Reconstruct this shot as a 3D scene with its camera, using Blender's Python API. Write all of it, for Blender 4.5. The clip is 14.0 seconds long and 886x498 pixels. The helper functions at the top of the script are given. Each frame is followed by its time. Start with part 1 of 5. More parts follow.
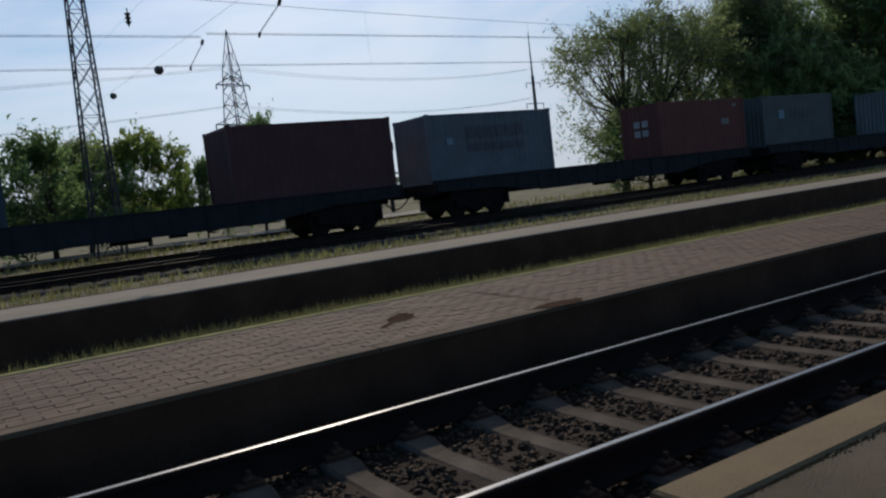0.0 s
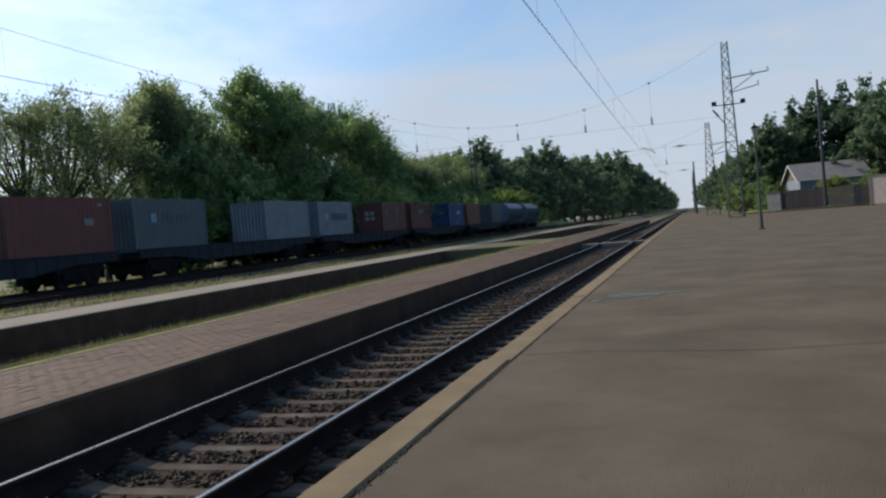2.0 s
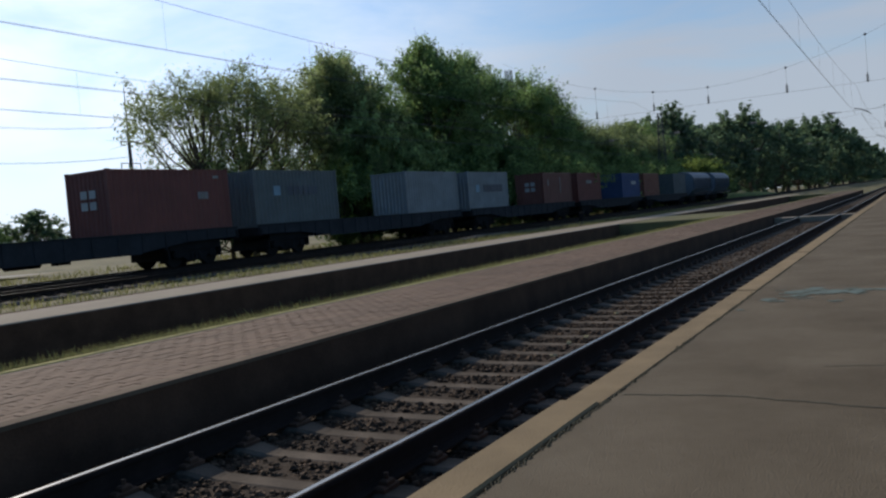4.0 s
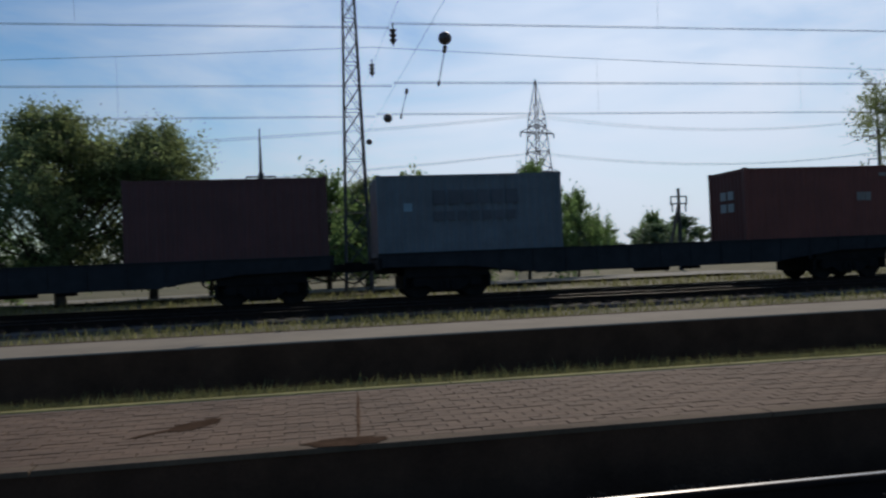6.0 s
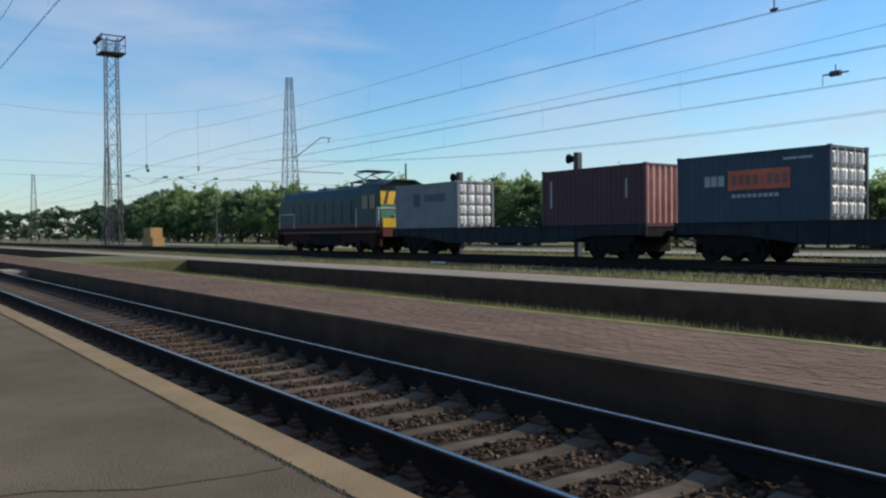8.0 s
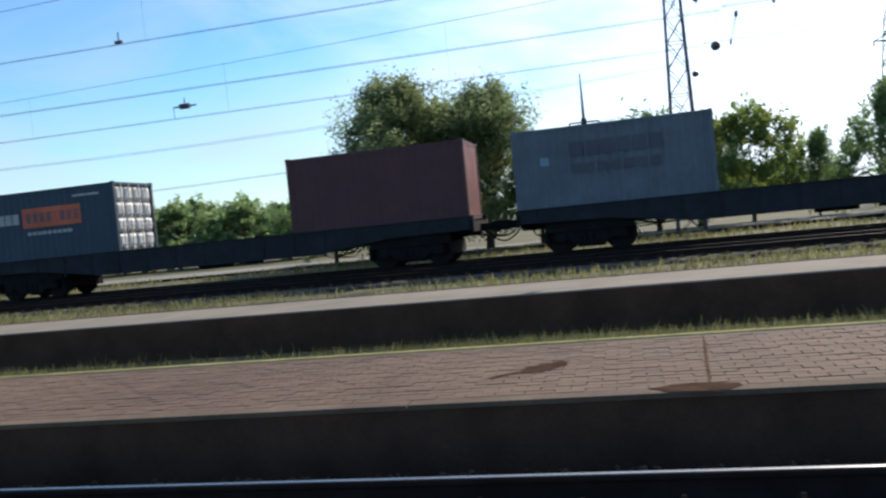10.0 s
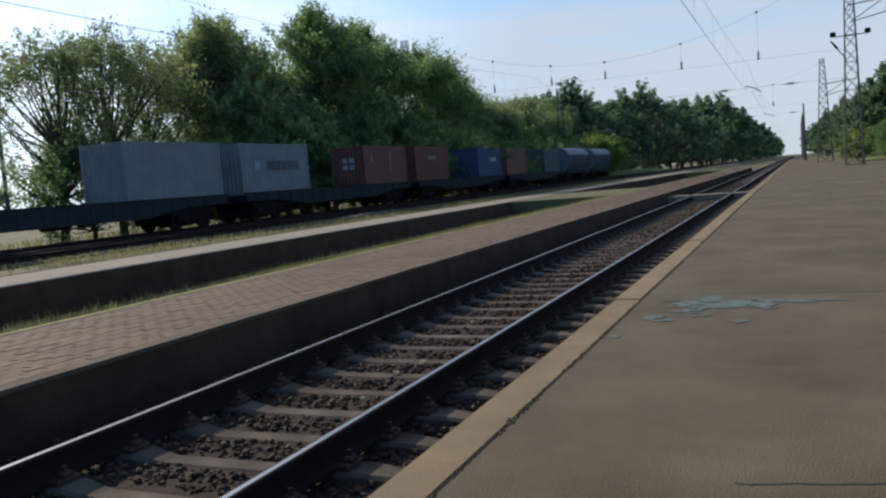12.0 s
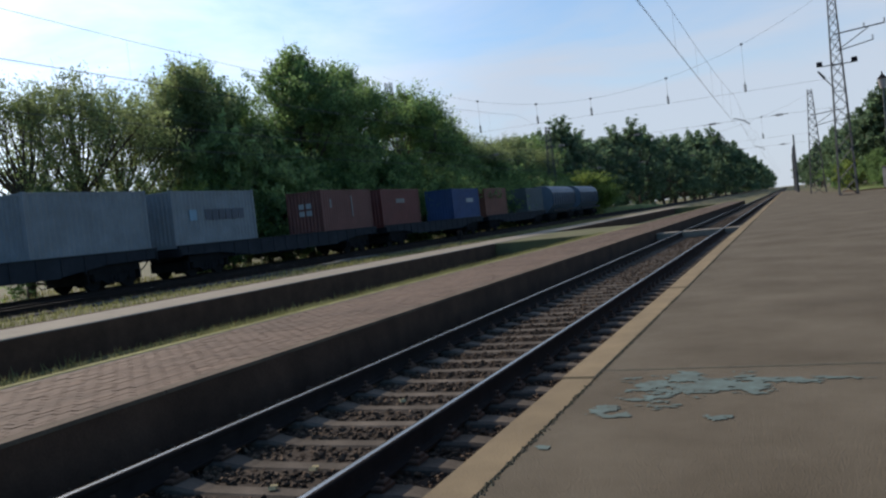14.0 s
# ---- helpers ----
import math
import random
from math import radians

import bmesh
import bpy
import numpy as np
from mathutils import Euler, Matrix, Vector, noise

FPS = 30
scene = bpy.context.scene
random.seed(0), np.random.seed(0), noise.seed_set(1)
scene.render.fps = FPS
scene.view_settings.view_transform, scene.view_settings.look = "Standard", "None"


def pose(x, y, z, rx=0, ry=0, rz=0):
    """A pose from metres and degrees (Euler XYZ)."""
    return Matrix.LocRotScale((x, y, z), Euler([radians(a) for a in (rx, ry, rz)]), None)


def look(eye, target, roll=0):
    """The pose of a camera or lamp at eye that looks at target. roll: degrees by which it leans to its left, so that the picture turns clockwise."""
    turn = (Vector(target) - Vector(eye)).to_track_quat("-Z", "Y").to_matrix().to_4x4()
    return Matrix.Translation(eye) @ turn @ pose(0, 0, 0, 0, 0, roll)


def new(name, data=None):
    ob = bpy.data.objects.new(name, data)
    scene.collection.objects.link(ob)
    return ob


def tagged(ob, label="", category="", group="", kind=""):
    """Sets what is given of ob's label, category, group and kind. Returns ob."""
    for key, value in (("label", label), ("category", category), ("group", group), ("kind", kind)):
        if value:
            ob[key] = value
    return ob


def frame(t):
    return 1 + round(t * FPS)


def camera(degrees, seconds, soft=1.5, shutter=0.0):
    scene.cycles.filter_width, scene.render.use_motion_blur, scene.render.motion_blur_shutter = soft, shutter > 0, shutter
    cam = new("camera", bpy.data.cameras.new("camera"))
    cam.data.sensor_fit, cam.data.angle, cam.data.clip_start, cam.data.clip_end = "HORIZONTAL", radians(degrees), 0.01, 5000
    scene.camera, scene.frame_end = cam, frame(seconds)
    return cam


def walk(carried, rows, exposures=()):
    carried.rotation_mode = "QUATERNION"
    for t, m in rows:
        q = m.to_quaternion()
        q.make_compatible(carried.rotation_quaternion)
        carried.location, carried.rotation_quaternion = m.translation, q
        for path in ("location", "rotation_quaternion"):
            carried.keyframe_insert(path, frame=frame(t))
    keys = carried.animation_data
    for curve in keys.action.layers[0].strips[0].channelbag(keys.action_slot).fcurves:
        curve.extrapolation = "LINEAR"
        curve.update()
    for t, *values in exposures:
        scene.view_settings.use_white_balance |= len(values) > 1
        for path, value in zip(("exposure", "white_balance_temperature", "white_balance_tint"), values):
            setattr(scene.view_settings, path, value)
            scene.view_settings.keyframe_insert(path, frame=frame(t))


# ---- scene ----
cam = camera(57.2, 14.0, soft=2.3, shutter=0.04)
PATH = [
    (0, (-2.894, -3.79, 1.38), (-1.814, -2.114, 1.23), -6.5),
    (0.3, (-2.772, -3.721, 1.43), (-1.553, -2.135, 1.402), -5.5),
    (0.5, (-2.532, -3.764, 1.386), (-1.098, -2.37, 1.37), -3.5),
    (1, (-2.48, -3.586, 1.317), (-0.772, -2.546, 1.281), -5.0),
    (1.5, (-2.869, -3.617, 1.368), (-1.043, -2.808, 1.266), -3.7),
    (2, (-2.364, -3.597, 1.406), (-0.453, -3.008, 1.356), -4.9),
    (2.2, (-2.235, -3.608, 1.405), (-0.334, -2.99, 1.349), -5.4),
    (4.5, (0.881, -3.634, 1.362), (2.523, -2.493, 1.3), -4.7),
    (5, (1.477, -3.603, 1.357), (3.042, -2.358, 1.329), -5.0),
    (5.5, (1.826, -3.46, 1.357), (3.344, -2.158, 1.352), -3.2),
    (5.9, (1.519, -3.558, 1.406), (2.216, -1.684, 1.445), -0.9),
    (6, (1.662, -3.621, 1.398), (2.017, -1.652, 1.424), -2.3),
    (6.5, (1.627, -3.84, 1.465), (0.746, -2.045, 1.49), -2.4),
    (6.9, (1.267, -3.738, 1.44), (-0.258, -2.444, 1.438), -2.1),
    (7, (1.344, -3.752, 1.427), (-0.226, -2.513, 1.447), -1.5),
    (9.3, (0.72, -3.62, 1.31), (-0.918, -2.476, 1.196), -1.3),
    (9.5, (0.7, -3.615, 1.341), (-0.781, -2.277, 1.213), -1.7),
    (9.9, (1.5, -3.597, 1.416), (0.81, -1.721, 1.358), -4.9),
    (10, (1.58, -3.613, 1.412), (1.139, -1.663, 1.356), -5.6),
    (10.2, (1.799, -3.636, 1.441), (1.916, -1.641, 1.378), -5.2),
    (10.5, (2.032, -3.665, 1.381), (2.851, -1.841, 1.329), -2.7),
    (11, (2.298, -3.406, 1.36), (3.903, -2.217, 1.252), -3.5),
    (11.5, (2.539, -3.294, 1.359), (4.327, -2.407, 1.233), -5.3),
    (12, (2.776, -3.322, 1.386), (4.599, -2.516, 1.223), -4.6),
    (12.5, (3.346, -3.258, 1.418), (5.229, -2.585, 1.387), -4.6),
    (13, (3.703, -3.275, 1.39), (5.559, -2.53, 1.396), -4.8),
    (13.5, (4.077, -3.331, 1.398), (5.927, -2.574, 1.367), -3.5),
    (14, (4.56, -3.338, 1.38), (6.395, -2.545, 1.317), -6.2),
]
walk(cam, [(t, look(eye, target, roll)) for t, eye, target, roll in PATH],
     exposures=[(0, -0.82), (0.5, -0.85), (1, -0.5), (1.5, -0.2), (2, 0.05), (4.5, -0.3), (5.5, -0.4), (6, -0.8), (6.5, -0.5), (7, 0.1), (9.5, 0.2), (10, 0.42), (10.2, 0.5), (10.5, -0.5), (11, -0.75), (11.5, -0.08), (12.5, 0.2), (14, 0.15)])

# ---- light ----
SUN = Vector((0.325, 0.775, 0.54)).normalized()
SUN_EL = math.asin(SUN.z)
SUN_AZ = math.atan2(SUN.x, SUN.y)
world = bpy.data.worlds.new("sky")
scene.world = world
world.use_nodes = True
wn, wl = world.node_tree.nodes, world.node_tree.links
sky = wn.new("ShaderNodeTexSky")
sky.sky_type = 'NISHITA'
sky.sun_disc = False
sky.sun_elevation = SUN_EL
sky.sun_rotation = SUN_AZ
sky.air_density, sky.dust_density, sky.ozone_density = 1.2, 0.2, 3.5
wtc = wn.new("ShaderNodeTexCoord")
wmap = wn.new("ShaderNodeMapping")
wmap.inputs["Scale"].default_value = (1.0, 1.0, 3.2)
wmap.inputs["Rotation"].default_value = (0.1, 0.15, 0.5)
wnoise = wn.new("ShaderNodeTexNoise")
wnoise.inputs["Scale"].default_value = 2.6
wnoise.inputs["Detail"].default_value = 7
wnoise.inputs["Roughness"].default_value = 0.58
wnoise.inputs["Distortion"].default_value = 0.5
wl.new(wtc.outputs["Generated"], wmap.inputs["Vector"])
wl.new(wmap.outputs["Vector"], wnoise.inputs["Vector"])
# thin high cloud, thickening on the sunward side of the sky
wdot = wn.new("ShaderNodeVectorMath")
wdot.operation = 'DOT_PRODUCT'
wdot.inputs[1].default_value = Vector((0.88, 0.46, 0.12)).normalized()
wl.new(wtc.outputs["Generated"], wdot.inputs[0])
wr1 = wn.new("ShaderNodeMapRange")
wr1.inputs["From Min"].default_value, wr1.inputs["From Max"].default_value = -0.15, 0.75
wr1.inputs["To Min"].default_value, wr1.inputs["To Max"].default_value = -0.21, 0.22
wl.new(wdot.outputs["Value"], wr1.inputs["Value"])
wsep = wn.new("ShaderNodeSeparateXYZ")
wl.new(wtc.outputs["Generated"], wsep.inputs["Vector"])
whz = wn.new("ShaderNodeMapRange")
whz.inputs["From Min"].default_value, whz.inputs["From Max"].default_value = 0.0, 0.24
whz.inputs["To Min"].default_value, whz.inputs["To Max"].default_value = 0.28, 0.0
wl.new(wsep.outputs["Z"], whz.inputs["Value"])
wsum = wn.new("ShaderNodeMath")
wl.new(wr1.outputs["Result"], wsum.inputs[0])
wl.new(whz.outputs["Result"], wsum.inputs[1])
wisps = wsum.outputs[0]
for toward, near, far, amount in (((-0.925, 0.29, 0.245), 0.94, 1.0, 0.13), ((-0.60, 0.78, 0.16), 0.955, 1.0, 0.09)):
    wd = wn.new("ShaderNodeVectorMath")
    wd.operation = 'DOT_PRODUCT'
    wd.inputs[1].default_value = Vector(toward).normalized()
    wl.new(wtc.outputs["Generated"], wd.inputs[0])
    wm = wn.new("ShaderNodeMapRange")
    wm.interpolation_type = 'SMOOTHSTEP'
    wm.inputs["From Min"].default_value, wm.inputs["From Max"].default_value = near, far
    wm.inputs["To Max"].default_value = amount
    wl.new(wd.outputs["Value"], wm.inputs["Value"])
    ws = wn.new("ShaderNodeMath")
    wl.new(wisps, ws.inputs[0])
    wl.new(wm.outputs["Result"], ws.inputs[1])
    wisps = ws.outputs[0]
wadd = wn.new("ShaderNodeMath")
wl.new(wnoise.outputs["Fac"], wadd.inputs[0])
wl.new(wisps, wadd.inputs[1])
wr2 = wn.new("ShaderNodeMapRange")
wr2.inputs["From Min"].default_value, wr2.inputs["From Max"].default_value = 0.36, 0.86
wr2.inputs["To Max"].default_value = 0.92
wl.new(wadd.outputs[0], wr2.inputs["Value"])
wdot2 = wn.new("ShaderNodeVectorMath")
wdot2.operation = 'DOT_PRODUCT'
wdot2.inputs[1].default_value = SUN
wl.new(wtc.outputs["Generated"], wdot2.inputs[0])
wr3 = wn.new("ShaderNodeMapRange")
wr3.interpolation_type = 'SMOOTHSTEP'
wr3.inputs["From Min"].default_value, wr3.inputs["From Max"].default_value = 0.6, 1.0
wr3.inputs["To Min"].default_value, wr3.inputs["To Max"].default_value = 5.2, 13.0
wl.new(wdot2.outputs["Value"], wr3.inputs["Value"])
wcol = wn.new("ShaderNodeVectorMath")
wcol.operation = 'SCALE'
wcol.inputs[0].default_value = (0.845, 0.945, 1.115)
wl.new(wr3.outputs["Result"], wcol.inputs["Scale"])
wmix = wn.new("ShaderNodeMix")
wmix.data_type = 'RGBA'
wl.new(wr2.outputs["Result"], wmix.inputs["Factor"])
# the clear part of the sky is a deep evening blue
whue = wn.new("ShaderNodeHueSaturation")
whue.inputs["Saturation"].default_value = 1.16
wl.new(sky.outputs["Color"], whue.inputs["Color"])
wtint = wn.new("ShaderNodeVectorMath")
wtint.operation = 'MULTIPLY'
wtint.inputs[1].default_value = (0.82, 1.0, 1.13)
wl.new(whue.outputs["Color"], wtint.inputs[0])
wl.new(wtint.outputs["Vector"], wmix.inputs[6])
wl.new(wcol.outputs["Vector"], wmix.inputs[7])
bg = wn["Background"]
bg.inputs["Strength"].default_value = 0.12
wl.new(wmix.outputs[2], bg.inputs["Color"])

sun = new("sun", bpy.data.lights.new("sun", 'SUN'))
sun.data.energy, sun.data.angle, sun.data.color = 4.5, radians(0.6), (1.0, 0.89, 0.76)
sun.matrix_world = look(SUN * 50, (0, 0, 0))

# ---- materials ----


def mat(name, rgb, rough=0.8, metal=0.0, var=0.25, scale=3.0, fine=60.0, bump=0.0, tint=None, island=0.0, obj=0.0,
        translucent=0.0, spec=0.5, stretch=(1, 1, 1)):
    """A surface with variation at two scales: broad stains and fine grain."""
    m = bpy.data.materials.new(name)
    m.use_nodes = True
    n, l = m.node_tree.nodes, m.node_tree.links
    b = n["Principled BSDF"]
    tc = n.new("ShaderNodeTexCoord")
    mp = n.new("ShaderNodeMapping")
    mp.inputs["Scale"].default_value = stretch
    l.new(tc.outputs["Object"], mp.inputs["Vector"])
    n1, n2 = n.new("ShaderNodeTexNoise"), n.new("ShaderNodeTexNoise")
    n1.inputs["Scale"].default_value, n2.inputs["Scale"].default_value = scale, fine
    n1.inputs["Detail"].default_value, n2.inputs["Detail"].default_value = 6, 3
    n1.inputs["Roughness"].default_value = 0.65
    for k in (n1, n2):
        l.new(mp.outputs["Vector"], k.inputs["Vector"])
    dark = tuple(c * (1 - var) for c in rgb)
    light = tuple(min(1, c * (1 + var)) for c in (tint or rgb))
    ramp = n.new("ShaderNodeMix")
    ramp.data_type = 'RGBA'
    ramp.inputs[6].default_value, ramp.inputs[7].default_value = (*dark, 1), (*light, 1)
    mr = n.new("ShaderNodeMapRange")
    mr.inputs["From Min"].default_value, mr.inputs["From Max"].default_value = 0.3, 0.7
    l.new(n1.outputs["Fac"], mr.inputs["Value"])
    l.new(mr.outputs["Result"], ramp.inputs["Factor"])
    hv = n.new("ShaderNodeHueSaturation")
    l.new(ramp.outputs[2], hv.inputs["Color"])
    val = n.new("ShaderNodeMath")
    val.operation = 'MULTIPLY_ADD'
    val.inputs[1].default_value, val.inputs[2].default_value = var * 1.2, 1 - var * 0.6
    l.new(n2.outputs["Fac"], val.inputs[0])
    last = val.outputs[0]
    if island or obj:
        src = n.new("ShaderNodeNewGeometry").outputs["Random Per Island"] if island else n.new("ShaderNodeObjectInfo").outputs["Random"]
        amt = island or obj
        v2 = n.new("ShaderNodeMath")
        v2.operation = 'MULTIPLY_ADD'
        v2.inputs[1].default_value, v2.inputs[2].default_value = amt * 2, 1 - amt
        l.new(src, v2.inputs[0])
        v3 = n.new("ShaderNodeMath")
        v3.operation = 'MULTIPLY'
        l.new(last, v3.inputs[0])
        l.new(v2.outputs[0], v3.inputs[1])
        last = v3.outputs[0]
    l.new(last, hv.inputs["Value"])
    l.new(hv.outputs["Color"], b.inputs["Base Color"])
    b.inputs["Roughness"].default_value, b.inputs["Metallic"].default_value = rough, metal
    b.inputs["Specular IOR Level"].default_value = spec
    if bump:
        bp = n.new("ShaderNodeBump")
        bp.inputs["Strength"].default_value, bp.inputs["Distance"].default_value = min(1, bump), 0.01
        l.new(n2.outputs["Fac"], bp.inputs["Height"])
        l.new(bp.outputs["Normal"], b.inputs["Normal"])
    if translucent:
        tr = n.new("ShaderNodeBsdfTranslucent")
        l.new(hv.outputs["Color"], tr.inputs["Color"])
        mx = n.new("ShaderNodeMixShader")
        mx.inputs["Fac"].default_value = translucent
        l.new(b.outputs[0], mx.inputs[1])
        l.new(tr.outputs[0], mx.inputs[2])
        l.new(mx.outputs[0], n["Material Output"].inputs["Surface"])
    return m


ASPHALT = mat("asphalt", (0.090, 0.068, 0.041), 0.92, var=0.2, scale=0.8, fine=120, bump=0.8, tint=(0.105, 0.084, 0.056), spec=0.2)
KERB = mat("kerb_concrete", (0.178, 0.128, 0.068), 0.9, var=0.22, scale=1.6, fine=70, bump=0.5, obj=0.08, spec=0.25)
MOSS = mat("moss", (0.036, 0.034, 0.018), 0.95, var=0.5, scale=6, fine=60, bump=0.8, island=0.3)
EDGEMOSS = mat("mossy_edging", (0.238, 0.211, 0.078), 0.95, var=0.35, scale=2.5, fine=40, bump=0.5, spec=0.2)
FACE = mat("platform_face", (0.068, 0.036, 0.022), 0.95, var=0.35, scale=1.5, fine=40, bump=0.6, spec=0.2)
PAVER = mat("clay_paver", (0.119, 0.076, 0.050), 0.9, var=0.24, scale=0.5, fine=50, bump=0.4, island=0.10, spec=0.25)
PAVER_O = mat("clay_paver_single", (0.119, 0.076, 0.050), 0.9, var=0.24, scale=0.5, fine=50, bump=0.4, obj=0.10, spec=0.25)
JOINT = mat("paving_bed", (0.079, 0.055, 0.040), 0.95, var=0.25, scale=2, fine=60, bump=0.4, spec=0.2)
COPING = mat("worn_coping", (0.116, 0.084, 0.058), 0.95, var=0.35, scale=1.3, fine=40, bump=0.5, obj=0.12, spec=0.15)
CROSSING = mat("trodden_earth", (0.128, 0.105, 0.064), 0.95, var=0.3, scale=0.7, fine=30, bump=0.6, tint=(0.098, 0.105, 0.045), spec=0.15)
STRIP = mat("worn_paving", (0.209, 0.179, 0.137), 0.95, var=0.16, scale=0.9, fine=40, bump=0.4, spec=0.2)
GROUND = mat("grassy_ground", (0.064, 0.071, 0.030), 0.95, var=0.45, scale=0.35, fine=14, bump=0.8, tint=(0.120, 0.105, 0.053), spec=0.2)
GRASS_M = mat("mound_grass", (0.102, 0.128, 0.038), 0.95, var=0.35, scale=0.8, fine=20, bump=0.6, spec=0.2)
GRASS = mat("grass_blades", (0.150, 0.155, 0.062), 0.8, var=0.3, scale=0.5, fine=5, island=0.35, translucent=0.5, tint=(0.20, 0.195, 0.085), spec=0.2)
# dusty ballast, its grey lightened further to carry the sky's reflection
BALLAST_GREY = mat("dusty_sky_sheen_ballast", (0.085, 0.080, 0.076), 0.95, var=0.4, scale=1.5, fine=35, bump=1.0, spec=0.2)
BALLAST = mat("ballast_bed", (0.026, 0.017, 0.011), 0.95, var=0.5, scale=2.5, fine=35, bump=1.0, spec=0.15)
STONE = mat("ballast_stone", (0.063, 0.041, 0.026), 0.9, var=0.4, scale=3, fine=60, bump=0.3, island=0.6, spec=0.15)
SLEEPER = mat("concrete_sleeper", (0.084, 0.067, 0.051), 0.95, var=0.4, scale=3.5, fine=60, bump=0.4, obj=0.2, spec=0.12)
RAIL = mat("rail_rust", (0.018, 0.013, 0.011), 0.85, var=0.35, scale=3, fine=40, bump=0.3, spec=0.12)
RAILTOP = mat("rail_polished", (0.30, 0.285, 0.27), 0.27, 1.0, var=0.1, scale=2, fine=30)
CLIP = mat("rail_clip", (0.065, 0.033, 0.018), 0.8, 0.3, var=0.4, scale=9, fine=60)
DARKSTEEL = mat("wagon_steel", (0.012, 0.012, 0.013), 0.9, 0.0, var=0.4, scale=2.0, fine=30, bump=0.2, spec=0.12)
SILL = mat("wagon_paint", (0.020, 0.023, 0.028), 0.8, 0.0, var=0.35, scale=1.5, fine=25, bump=0.15, spec=0.2)
WHEEL = mat("wheel_steel", (0.013, 0.012, 0.012), 0.9, 0.0, var=0.3, scale=4, fine=40, spec=0.12)
GALV = mat("mast_steel", (0.045, 0.05, 0.056), 0.7, 0.3, var=0.3, scale=1.5, fine=20)
WIRE = mat("copper_wire", (0.05, 0.05, 0.055), 0.6, 0.4, var=0.1)
INSUL = mat("insulator_glaze", (0.07, 0.06, 0.055), 0.3, 0.0, var=0.2)
BARK = mat("bark", (0.075, 0.06, 0.045), 0.95, var=0.4, scale=5, fine=30, bump=0.8, spec=0.2)
LEAF_A = mat("leaf_green", (0.102, 0.180, 0.066), 0.6, var=0.35, scale=0.4, fine=3, island=0.4, translucent=0.66, tint=(0.174, 0.258, 0.090), spec=0.3)
LEAF_B = mat("leaf_olive", (0.132, 0.186, 0.074), 0.6, var=0.35, scale=0.4, fine=3, island=0.4, translucent=0.66, tint=(0.210, 0.252, 0.108), spec=0.3)
LEAF_C = mat("leaf_bright", (0.132, 0.204, 0.044), 0.6, var=0.3, scale=0.4, fine=3, island=0.35, translucent=0.66, tint=(0.220, 0.275, 0.072), spec=0.3)
LEAF_F = mat("leaf_wood", (0.088, 0.140, 0.075), 0.65, var=0.35, scale=0.2, fine=3, island=0.4, translucent=0.6, tint=(0.13, 0.19, 0.10), spec=0.25)
# light green, brightened in the colour itself for haze over far yard trees
LEAF_D = mat("leaf_light", (0.160, 0.245, 0.100), 0.6, var=0.3, scale=0.4, fine=3, island=0.35, translucent=0.66, tint=(0.235, 0.32, 0.125), spec=0.3)
WOOD = mat("grey_wood", (0.11, 0.095, 0.08), 0.9, var=0.35, scale=3, fine=40, bump=0.4, stretch=(1, 1, 0.15))
PLASTER = mat("blue_plaster", (0.17, 0.20, 0.24), 0.9, var=0.12, scale=1.2, fine=40, bump=0.2)
WHITEWASH = mat("whitewash", (0.496, 0.496, 0.464), 0.9, var=0.15, scale=1.2, fine=40)
SLATE = mat("asbestos_slate", (0.17, 0.165, 0.155), 0.9, var=0.25, scale=1.5, fine=30, bump=0.3)
GLASS = mat("window_glass", (0.02, 0.025, 0.03), 0.12, 0.0, var=0.1, spec=0.25)
TEAL = mat("spilt_teal_paint", (0.081, 0.092, 0.076), 0.9, var=0.15, scale=7, fine=60, tint=(0.097, 0.133, 0.119), spec=0.2)
STREAK = mat("dried_streak", (0.098, 0.063, 0.042), 0.95, var=0.3, scale=5, fine=50, spec=0.0)
DARK_PATCH = mat("dark_patch", (0.068, 0.044, 0.030), 0.95, var=0.35, scale=5, fine=50, spec=0.0)
WHITE = mat("white_paint", (0.72, 0.72, 0.70), 0.7, var=0.12, scale=4, fine=40)
LAMPGLASS = mat("lamp_glass", (0.36, 0.32, 0.29), 0.35, var=0.12, scale=8, fine=40)
ROAD = mat("pale_gravel_road", (0.216, 0.202, 0.169), 0.95, var=0.15, scale=0.4, fine=20, bump=0.3, spec=0.2)

# ---- building helpers ----


def mesh(name, verts, faces, mats, index=None, smooth=False):
    me = bpy.data.meshes.new(name)
    me.from_pydata([tuple(map(float, v)) for v in verts], [], [tuple(map(int, f)) for f in faces])
    for m in mats if isinstance(mats, (list, tuple)) else [mats]:
        me.materials.append(m)
    if index is not None:
        me.polygons.foreach_set("material_index", index)
    if smooth:
        me.polygons.foreach_set("use_smooth", [True] * len(me.polygons))
    me.update()
    return me


